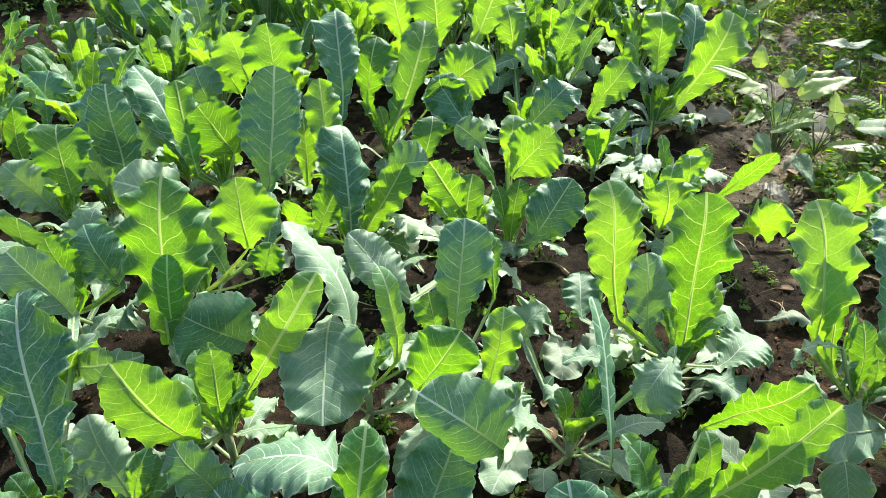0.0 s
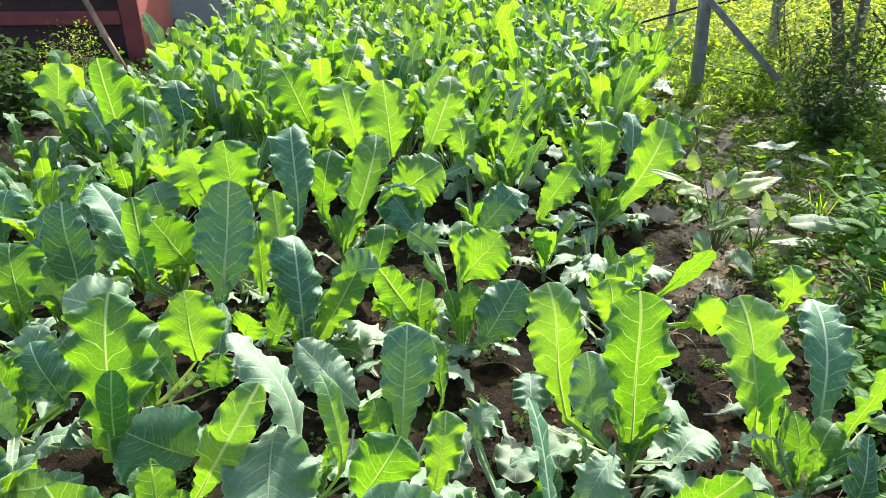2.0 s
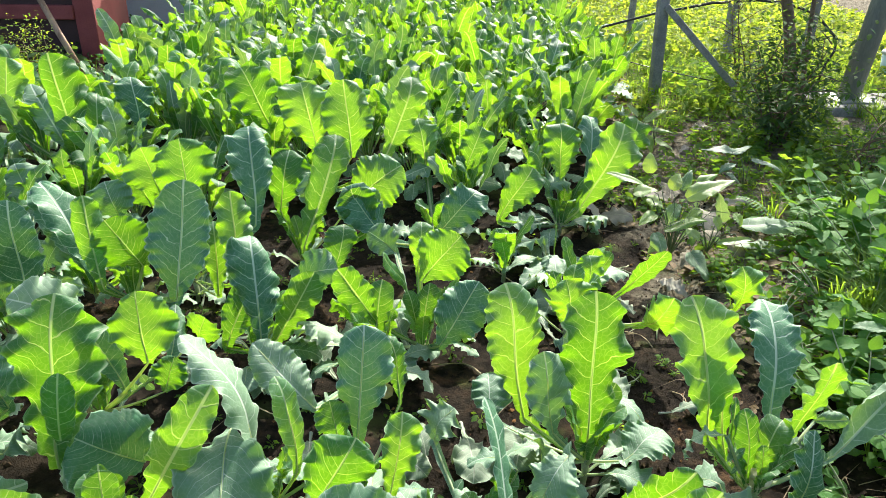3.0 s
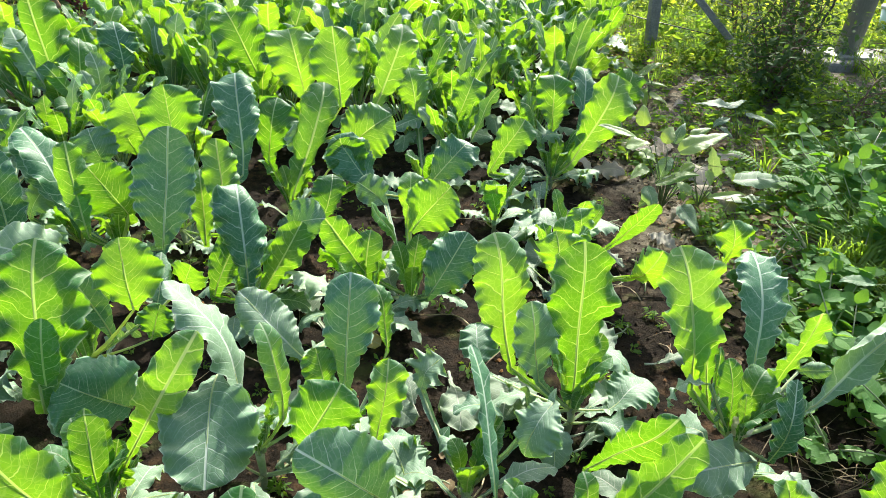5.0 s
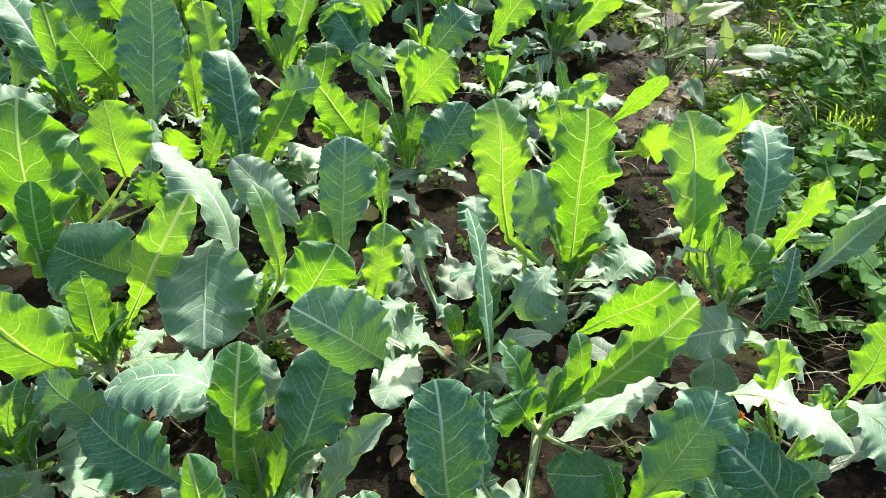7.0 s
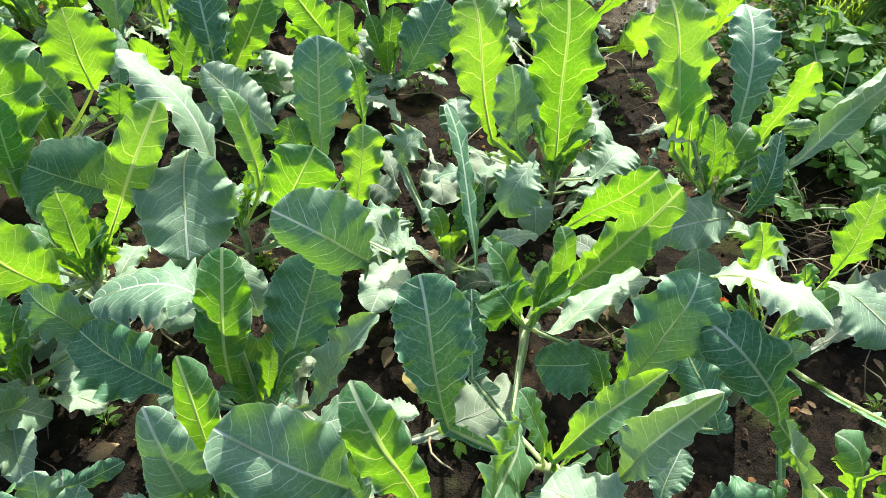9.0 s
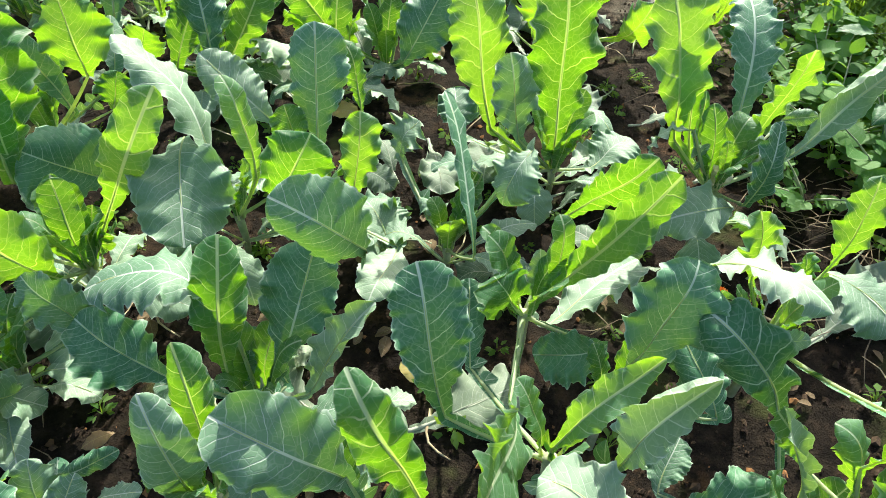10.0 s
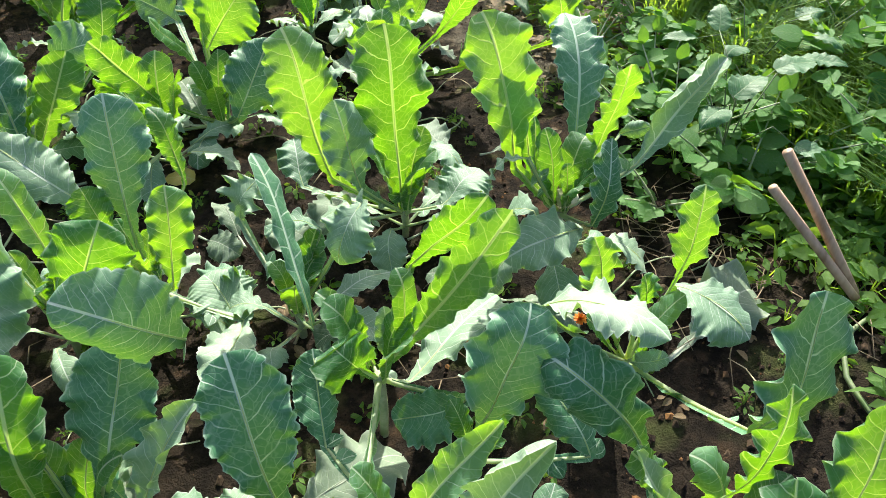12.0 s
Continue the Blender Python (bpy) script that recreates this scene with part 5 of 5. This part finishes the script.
def fern(x, y, seed):
    """A small fern: arching fronds with paired narrow leaflets."""
    rng = random.Random(seed)
    top = new("fern")
    top.location = (x, y, ground_height(x, y))
    tagged(top, "small green fern with arching fronds among herbs", "fern", "ferns", "thing")
    for i in range(6):
        a = i * 1.05 + rng.uniform(-0.3, 0.3)
        ln = rng.uniform(0.24, 0.36)
        d = np.array((math.cos(a), math.sin(a), 0))
        sd = np.array((-d[1], d[0], 0))
        pts = [d * ln * s * 0.8 + np.array((0, 0, ln * (1.15 * s - 0.7 * s * s))) for s in [k / 8 for k in range(9)]]
        s = Soup()
        tube(s, pts, [0.003 - 0.0003 * k for k in range(9)], 4)
        frond = part("frond", s.mesh("frond", STALK), top)
        lv = Soup()
        for k in range(3, 17):
            s = k / 17
            p = d * ln * s * 0.8 + np.array((0, 0, ln * (1.15 * s - 0.7 * s * s)))
            w = 0.075 * (1.05 - s)
            for sg in (-1, 1):
                small_leaf(lv, p, sd * sg + d * 0.3, (0, 0, 1.0), w + 0.012, 0.014, 0.1, 3)
        part("pinnae_blade", lv.mesh("pinnae_blade", HERB), frond)


fern(2.05, 2.46, 1)
fern(1.92, 2.62, 2)


def make_dry_bits():
    rng = random.Random(61)
    bits = []
    for k in range(6):
        s = Soup()
        for _ in range(5):
            a = rng.uniform(0, 6.28)
            ln = rng.uniform(0.02, 0.06)
            small_leaf(s, (rng.uniform(-0.06, 0.06), rng.uniform(-0.06, 0.06), rng.uniform(0.004, 0.02)), (math.cos(a), math.sin(a), rng.uniform(-0.2, 0.4)), (rng.uniform(-0.4, 0.4), rng.uniform(-0.4, 0.4), 1), ln, ln * 0.6, 0.4, 3)
        bits.append((np.array(s.v), s.f, s.uv))
    spots = [(margin(y) - 0.1 + rng.random() ** 1.5 * 1.1, y, rng.uniform(0.7, 1.5)) for y in [rng.uniform(1.7, 5.5) for _ in range(300)]]
    spots += [(rng.uniform(-0.6, 1.3), rng.uniform(0.5, 2.8), rng.uniform(0.6, 1.2)) for _ in range(25)]
    scatter("leaf_litter", DEAD, bits, spots, "dry pale leaf litter scattered on the dusty margin", "leaf litter")


make_dry_bits()


def make_withered():
    """Pale crumpled dead leaves on the dusty margin."""
    rng = random.Random(88)
    for i in range(22):
        y = rng.uniform(2.2, 4.4)
        x = right_edge(max(y, 2.9)) - 0.12 + rng.random() * 0.75
        a, ln = rng.uniform(0, 6.28), rng.uniform(0.10, 0.22)
        t = np.array((math.cos(a) * ln, math.sin(a) * ln, rng.uniform(0.0, 0.05)))
        bl, rb, lobes = blade((0, 0, 0), t, -0.2 * t, ln * rng.uniform(0.45, 0.7), rng.uniform(-25, 25), 0.02, 30, "v", 5200 + i, 20, 9, (0, -0.2, 1))
        leaf = new("withered_leaf", bl.mesh("withered_leaf", BLEACHED))
        leaf.location = (x, y, ground_height(x, y) + 0.015)
        tagged(leaf, "bleached crumpled dead leaf lying on dusty ground", "dead leaf", "withered leaves on the margin", "thing")


make_withered()

# ---- soil crumbs, fallen leaves and twigs ----
def make_litter():
    rng = random.Random(31)
    s = Soup()
    bv = [np.array(p) for p in ((1, 0.1, 0), (-0.2, 1, 0.1), (-0.9, -0.3, 0), (0.2, -1, 0.1), (0.1, 0.2, 0.9), (0.5, 0.6, 0.5), (-0.5, -0.4, 0.6), (0, 0, -0.8))]
    bf = [(0, 5, 4), (5, 1, 4), (1, 2, 4), (2, 6, 4), (6, 3, 4), (3, 0, 4), (0, 1, 5), (2, 3, 6), (1, 0, 7), (2, 1, 7), (3, 2, 7), (0, 3, 7)]
    for _ in range(12000):
        x, y = rng.uniform(-1.1, 1.9), 0.35 + rng.random() ** 1.3 * 2.9
        r = 0.0018 + 0.0085 * rng.random() ** 4
        c = np.array((x, y, ground_height(x, y) + r * 0.3))
        k = np.array([rng.uniform(0.7, 1.3) for _ in range(3)]) * r
        s.add([c + p * k * rng.uniform(0.6, 1.35) for p in bv], bf)
    tagged(new("soil_clods", s.mesh("soil_clods", CRUMB, False)), "loose brown clods of soil between the plants", "soil clods", kind="stuff")
    st = Soup()
    for _ in range(300):
        if rng.random() < 0.65:
            x, y = rng.uniform(1.15, 1.75), rng.uniform(0.65, 1.35)
        else:
            x, y = rng.uniform(-0.8, 2.4), rng.uniform(0.5, 3.4)
        a, ln = rng.uniform(0, 6.28), rng.uniform(0.05, 0.22)
        p0 = np.array((x, y, ground_height(x, y) + 0.006))
        p2 = np.array((x + math.cos(a) * ln, y + math.sin(a) * ln, 0))
        p2[2] = ground_height(p2[0], p2[1]) + rng.uniform(0.004, 0.03)
        p1 = (p0 + p2) / 2 + np.array((rng.uniform(-0.02, 0.02), rng.uniform(-0.02, 0.02), 0.012))
        tube(st, [p0, p1, p2], [0.0016, 0.0014, 0.0008], 4)
    tagged(new("dry_straw", st.mesh("dry_straw", DRYSTALK)), "dry straw and thin dead stems on the soil", "straw", kind="stuff")
    for i in range(44):
        x, y = rng.uniform(-0.5, 1.35), rng.uniform(0.5, 2.6)
        a, ln = rng.uniform(0, 6.28), rng.uniform(0.09, 0.26)
        r = rng.uniform(0.0018, 0.0038)
        pts = []
        for k in range(6):
            q = np.array((math.cos(a), math.sin(a), 0.0)) * ln * (k / 5 - 0.5) + np.array((-math.sin(a), math.cos(a), 0)) * 0.02 * math.sin(k * 0.9 + i)
            q[2] = ground_height(x + q[0], y + q[1]) - ground_height(x, y) + r + 0.012 * math.sin(math.pi * k / 5)
            pts.append(q)
        one = Soup()
        tube(one, pts, [r * f for f in (1.5, 1.1, 1.0, 0.95, 0.85, 0.6)], 6, flat=0.7)
        fresh = rng.random() < 0.6
        stalk = new("fallen_stalk", one.mesh("fallen_stalk", STALK if fresh else STRAW))
        stalk.location = (x, y, ground_height(x, y) + 0.004)
        tagged(stalk, "pale green leaf stalk lying on dark soil" if fresh else "dry straw-coloured leaf stalk lying on dark soil", "leaf stalk", "fallen leaf stalks", "thing")
    for i in range(36):
        x, y = rng.uniform(-0.75, 1.15), 0.5 + 2.0 * rng.random()
        a = rng.uniform(0, 6.28)
        ln = rng.uniform(0.12, 0.22)
        t = np.array((math.cos(a) * ln, math.sin(a) * ln, rng.uniform(0.01, 0.05)))
        bl, rb, lobes = blade((0, 0, 0), t, -0.35 * t, ln * rng.uniform(0.5, 0.8), rng.uniform(-25, 25), 0.02, 30, rng.choice("vvl"), 4600 + i, 24, 11, (0.05, 0.1, 1))
        leaf = new("shed_leaf", bl.add(rb.v, rb.f, [(0.5, 0.4)] * len(rb.v)).mesh("shed_leaf", LIMP))
        leaf.location = (x, y, ground_height(x, y) + 0.02)
        tagged(leaf, "limp grey-green shed cauliflower leaf lying on the soil", "fallen leaf", "shed leaves", "thing")
    for i in range(20):
        x, y = rng.uniform(-0.6, 1.6), rng.uniform(0.45, 3.0)
        z = ground_height(x, y) + 0.012
        a = rng.uniform(0, 6.28)
        ln = rng.uniform(0.06, 0.11)
        b = np.array((0.0, 0.0, 0.0))
        t = np.array((math.cos(a) * ln, math.sin(a) * ln, rng.uniform(0.0, 0.03)))
        bl, rb, lobes = blade(b, t, b - t * 0.3, ln * rng.uniform(0.5, 0.75), rng.uniform(-20, 20), 0.012, 25, "b", 4000 + i, 14, 9, (0, -0.2, 1))
        yel = rng.random() < 0.3
        leaf = new("fallen_leaf", bl.mesh("fallen_leaf", YELLOW if yel else DEAD))
        leaf.location = (x, y, z)
        tagged(leaf, "fallen yellow cauliflower leaf lying on the soil" if yel else "withered brown leaf lying on the soil", "fallen leaf", "fallen leaves", "thing")


make_litter()

# ---- posts, pole, hose and house beyond the field ----
def beam(name, a, b, w, d, mat, parent=None, label="", category="", group=""):
    """A square timber from a to b."""
    a, b = Vector(a), Vector(b)
    s = Soup()
    box(s, (-w / 2, -d / 2, 0), (w / 2, d / 2, (b - a).length), min(w, d) * 0.12)
    ob = new(name, s.mesh(name, mat, False))
    ob.matrix_basis = Matrix.Translation(a) @ (b - a).to_track_quat("Z", "Y").to_matrix().to_4x4()
    if parent:
        ob.parent = parent
        if label:
            ob["label"] = label
    else:
        tagged(ob, label, category, group, "thing")
    return ob


def stick(name, pts, radii, mat, label, category, group="", sides=10):
    s = Soup()
    o = np.asarray(pts[0], float)
    tube(s, [np.asarray(p, float) - o for p in pts], radii, sides)
    ob = new(name, s.mesh(name, mat))
    ob.location = tuple(o)
    return tagged(ob, label, category, group, "thing")


fence = new("fence_post")
fence.location = (2.295, 5.35, 0.0)
tagged(fence, "weathered grey concrete fence post with a slanting brace", "fence post", "grey posts beside the field", "thing")
beam("post", (0, 0, -0.2), (-0.13, 0, 2.1), 0.085, 0.08, CONCRETE, fence)
beam("brace", (-0.045, -0.04, 0.78), (0.62, -0.25, 0.12), 0.062, 0.05, CONCRETE, fence)
beam("fence_post", (3.47, 6.6, -0.1), (3.35, 6.6, 1.9), 0.085, 0.08, CONCRETE, None, "weathered grey concrete fence post", "fence post", "grey posts beside the field")
beam("fence_post", (4.01, 6.2, -0.1), (3.98, 6.2, 1.9), 0.07, 0.07, CONCRETE, None, "thin weathered grey fence post", "fence post", "grey posts beside the field")
beam("fence_post", (2.78, 7.6, -0.1), (2.80, 7.6, 1.9), 0.06, 0.06, CONCRETE, None, "thin weathered grey fence post", "fence post", "grey posts beside the field")

pole = new("utility_pole")
pole.location = (3.70, 5.0, -0.045)
tagged(pole, "thick grey steel pole bolted to a concrete footing", "pole", kind="thing")
sp = Soup()
tube(sp, [(0, 0, 0.18), (0.09, 0, 1.2), (0.25, 0, 3.0)], [0.082, 0.08, 0.074], 20)
part("shaft", sp.mesh("shaft", STEEL), pole)
sp = Soup()
box(sp, (-0.30, -0.26, 0.0), (0.9, 0.22, 0.19), 0.02)
part("footing", sp.mesh("footing", CONCRETE, False), pole, "chipped concrete footing")
sp = Soup()
box(sp, (-0.16, -0.16, 0.19), (0.16, 0.16, 0.205), 0.004)
part("base_plate", sp.mesh("base_plate", STEEL, False), pole)
for bx, by in ((-0.125, -0.125), (0.125, -0.125), (-0.125, 0.125), (0.125, 0.125)):
    sp = Soup()
    tube(sp, [(bx, by, 0.2), (bx, by, 0.235)], [0.014, 0.012], 6)
    part("bolt", sp.mesh("bolt", STEEL), pole)

stick("hose", [(1.75, 6.6, 0.30), (2.118, 6.4, 0.461), (2.509, 6.2, 0.609), (2.879, 5.9, 0.738), (3.171, 5.7, 0.79), (3.36, 5.64, 0.78), (3.524, 5.6, 0.737), (3.67, 5.6, 0.68), (3.772, 5.6, 0.593), (3.85, 5.6, 0.53), (3.884, 5.6, 0.47), (3.885, 5.6, 0.40), (3.84, 5.6, 0.30), (3.80, 5.6, 0.1)], [0.011] * 14, RUBBER, "black rubber hose looping over the weeds", "hose", sides=8)
stick("wire", [(1.9, 5.9, 0.32), (2.3, 5.5, 0.27), (2.75, 5.2, 0.22)], [0.004] * 3, RUBBER, "thin dark wire sagging between posts", "wire", sides=5)
bucket = new("bucket")
bucket.location = (4.75, 5.95, 0.0)
tagged(bucket, "small mint-green plastic bucket on the ground", "bucket", kind="thing")
sp = Soup()
tube(sp, [(0, 0, 0.05), (0, 0, 0.33)], [0.11, 0.14], 20)
part("body", sp.mesh("body", PLASTIC), bucket)
sp = Soup()
tube(sp, [(0, 0, 0.32), (0, 0, 0.345)], [0.15, 0.15], 20)
part("rim", sp.mesh("rim", WHITEWALL), bucket, "white plastic rim")


def bush(x, y, seed, height, spread, mat, stems, label, category, leaf=0.05, count=900, name="bush"):
    """A shrub: bare stems that fork, and a loose uneven crown of many small leaves."""
    rng = random.Random(seed)
    top = new(name)
    top.location = (x, y, ground_height(x, y))
    tagged(top, label, category, kind="thing")
    tips = []
    for i in range(stems):
        a = rng.uniform(0, 6.28)
        s = Soup()
        p = np.array((rng.uniform(-0.06, 0.06), rng.uniform(-0.06, 0.06), -0.02))
        d = unit((math.cos(a) * 0.35, math.sin(a) * 0.35, 1.0))
        pts = [p]
        for k in range(6):
            d = unit(d + np.array([rng.uniform(-0.22, 0.22) for _ in range(3)]) * (1, 1, 0.4))
            p = p + d * height / 6
            pts.append(p)
            tips.append(p)
        tube(s, pts, [0.012, 0.010, 0.008, 0.007, 0.005, 0.004, 0.002], 6)
        for q in pts[2:]:
            e = q + np.array([rng.uniform(-1, 1) * spread * 0.5, rng.uniform(-1, 1) * spread * 0.5, rng.uniform(-0.05, 0.18)])
            tube(s, [q, (q + e) / 2 + np.array((0, 0, 0.02)), e], [0.004, 0.003, 0.0015], 4)
            tips.append(e)
        part("stem", s.mesh("stem", TWIG), top)
    lv = Soup()
    for _ in range(count):
        c = tips[rng.randrange(len(tips))] + np.array([rng.gauss(0, 0.07 * spread / 0.4) for _ in range(3)])
        if c[2] < 0.03:
            continue
        w = unit([rng.uniform(-1, 1), rng.uniform(-1, 1), rng.uniform(-0.6, 0.5)])
        ln = leaf * rng.uniform(0.6, 1.3)
        small_leaf(lv, c, w, (rng.uniform(-0.5, 0.5), rng.uniform(-0.5, 0.5), 1.0), ln, ln * rng.uniform(0.4, 0.6), 0.2, 3)
    part("crown", lv.mesh("crown", mat), top)
    return top


bush(2.70, 4.25, 1, 0.70, 0.50, BUSH, 6, "dark green shrub with bare twiggy stems", "shrub", 0.043, 1350)
bush(2.55, 4.0, 2, 0.45, 0.45, BUSH, 5, "low dark green shrub", "shrub", 0.045, 1000)
# this shrub and the next are added to darken and shade the weeds
bush(3.2, 3.7, 9, 0.4, 0.55, BUSH, 6, "dark leafy shrub added to darken the weeds", "shrub", 0.034, 1300)
bush(2.75, 3.35, 10, 0.32, 0.5, BUSH, 5, "low dark green shrub", "shrub", 0.03, 900)
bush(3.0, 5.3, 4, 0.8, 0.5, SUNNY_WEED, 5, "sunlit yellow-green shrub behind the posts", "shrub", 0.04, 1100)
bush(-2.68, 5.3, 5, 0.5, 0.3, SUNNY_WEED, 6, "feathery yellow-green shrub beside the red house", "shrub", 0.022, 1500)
bush(-2.95, 5.0, 6, 0.5, 0.5, BUSH, 6, "dark leafy shrub beside the red house", "shrub", 0.07, 700)


def tree(x, y, trunks, crown, label):
    """A small tree: thin leaning trunks, with limbs and a loose crown added out of view to shade the weeds."""
    top = new("tree")
    top.location = (x, y, 0.0)
    tagged(top, label, "tree", kind="thing")
    for pts, r in trunks:
        s = Soup()
        n = len(pts)
        tube(s, pts, [r * (1 - 0.45 * i / (n - 1)) for i in range(n)], 8)
        part("trunk", s.mesh("trunk", TWIG), top, "thin dark bare trunk")
    # unseen limbs and loose crown, added to throw dappled shade on the weeds
    rng = random.Random(12)
    heart = np.array(crown)
    lv = Soup()
    for _ in range(16):
        e = heart + np.array([rng.gauss(0, 1) * r for r in (0.75, 0.8, 0.35)])
        p0 = np.array(trunks[rng.randrange(len(trunks))][0][-1], float)
        s = Soup()
        tube(s, [p0, (p0 + e) / 2 + np.array((0, 0, 0.15)), e], [0.022, 0.014, 0.005], 6)
        part("limb", s.mesh("limb", TWIG), top)
        for _ in range(110):
            c = e + np.array([rng.gauss(0, 0.24) for _ in range(3)])
            w = unit([rng.uniform(-1, 1), rng.uniform(-1, 1), rng.uniform(-0.8, 0.3)])
            small_leaf(lv, c, w, (rng.uniform(-0.5, 0.5), rng.uniform(-0.5, 0.5), 1.0), 0.10, 0.05, 0.2, 3)
    part("crown", lv.mesh("crown", BUSH), top, "loose dark green crown added out of view for shade")


tree(3.1, 5.0, [([(0.17, 0, -0.1), (0.1, 0, 0.3), (0.0, 0, 0.65), (-0.13, 0, 1.02), (-0.25, 0, 1.6), (-0.3, 0, 2.0)], 0.05), ([(0.26, 0, -0.1), (0.17, 0, 0.5), (0.1, 0, 1.2), (0.12, 0, 2.0)], 0.02)], (1.35, 1.85, 2.75), "small tree with thin leaning trunks beside the field")

# red house with a maroon front, behind the far left corner
house = new("house")
house.location = (-2.57, 6.8, 0.0)
tagged(house, "red-painted house front with dark maroon panels", "house", kind="thing")
for name, lo, hi, mat, lab in (
    ("wall", (-4.0, 0.05, 0.0), (-0.18, 0.25, 2.6), DARKRED, "dark maroon wall"),
    ("beam", (-4.0, -0.02, 0.405), (-0.18, 0.05, 0.53), RED, "red painted rail"),
    ("beam", (-4.0, -0.02, 0.66), (-0.18, 0.05, 0.70), RED, "red painted rail"),
    ("beam", (-4.0, -0.02, 0.80), (-0.18, 0.05, 0.84), RED, "red painted rail"),
    ("pillar", (-0.18, 0.0, 0.0), (0.0, 0.9, 2.6), RED, "red painted corner pillar"),
    ("roof", (-4.2, -0.3, 2.6), (0.2, 3.0, 2.72), CONCRETE, "concrete roof slab"),
):
    s = Soup()
    box(s, lo, hi, 0.01)
    part(name, s.mesh(name, mat, False), house, lab)
shed = new("outbuilding")
shed.location = (-3.1, 9.3, 0.0)
tagged(shed, "whitewashed outbuilding with stained walls", "outbuilding", kind="thing")
for lo, hi, mat in (((-0.6, 0.0, 0.0), (0.80, 0.2, 2.5), WHITEWALL), ((0.80, -0.05, 0.0), (1.06, 0.2, 2.5), CONCRETE), ((1.06, 0.05, 0.0), (1.7, 0.2, 2.5), WHITEWALL)):
    s = Soup()
    box(s, lo, hi, 0.01)
    part("wall", s.mesh("wall", mat, False), shed)
stick("bamboo_pole", [(-2.56, 6.3, 0.0), (-2.77, 6.45, 0.35), (-2.97, 6.6, 0.71), (-3.5, 6.8, 1.8)], [0.026, 0.027, 0.026, 0.024], BAMBOO, "long bamboo pole leaning against the red house", "bamboo pole")

# bamboo stakes and hose beside the near rows
stick("bamboo_stake", [(1.582, 0.618, 0.0), (1.44, 0.715, 0.23), (1.302, 0.812, 0.45)], [0.0112, 0.0112, 0.0108], BAMBOO, "short cut bamboo stake leaning over the soil", "bamboo stake", "bamboo stakes")
stick("bamboo_stake", [(1.60, 0.60, 0.0), (1.43, 0.695, 0.2), (1.273, 0.786, 0.385)], [0.0098, 0.01, 0.0098], BAMBOO, "short cut bamboo stake leaning over the soil", "bamboo stake", "bamboo stakes")
stick("hose", [(x, y, ground_height(x, y) + 0.014) for x, y in [(1.562, 0.554), (1.5, 0.604), (1.444, 0.588), (1.39, 0.544), (1.356, 0.496), (1.345, 0.453), (1.34, 0.402), (1.323, 0.34)]], [0.006] * 8, GREENSTEM, "thin green hose lying on the soil", "hose", sides=8)

# a curd and a marigold that show among the leaves
def curd(x, y, z, r):
    """A small cauliflower head: one lumpy dome."""
    bm = bmesh.new()
    bmesh.ops.create_icosphere(bm, subdivisions=4, radius=r)
    for v in bm.verts:
        n = v.co.normalized()
        v.co *= 0.82 + 0.30 * noise.cell(n * 3.1 + Vector((x, y, 0))) * 0.4 + 0.14 * noise.noise(n * 7.0)
        v.co.z *= 0.8
    ob = new("cauliflower_curd", mesh_of("cauliflower_curd", [tuple(v.co) for v in bm.verts], [[v.index for v in f.verts] for f in bm.faces], CURD))
    bm.free()
    ob.location = (x, y, z)
    tagged(ob, "small creamy cauliflower curd in the heart of the leaves", "cauliflower head", "cauliflower heads", "thing")


curd(0.939, 1.015, 0.260, 0.03)



def marigold(x, y, z):
    rng = random.Random(3)
    s = Soup()
    for i in range(40):
        a, b = rng.uniform(0, 6.28), rng.uniform(0.1, 1.4)
        d = unit((math.cos(a) * math.sin(b), math.sin(a) * math.sin(b), math.cos(b)))
        small_leaf(s, (0, 0, 0), d, (0, 0, 1), 0.015, 0.009, 0.1, 2)
    top = new("marigold")
    top.location = (x, y, z)
    tagged(top, "orange marigold flower low among the leaves", "marigold", kind="thing")
    part("flower", s.mesh("flower", PETAL), top)
    g = ground_height(x, y)
    st = Soup()
    tube(st, [(0, 0, g - z), (0.005, 0, (g - z) / 2), (0, 0, 0)], [0.003, 0.0025, 0.002], 5)
    part("stem", st.mesh("stem", STALK), top)


marigold(0.84, 0.72, 0.20)
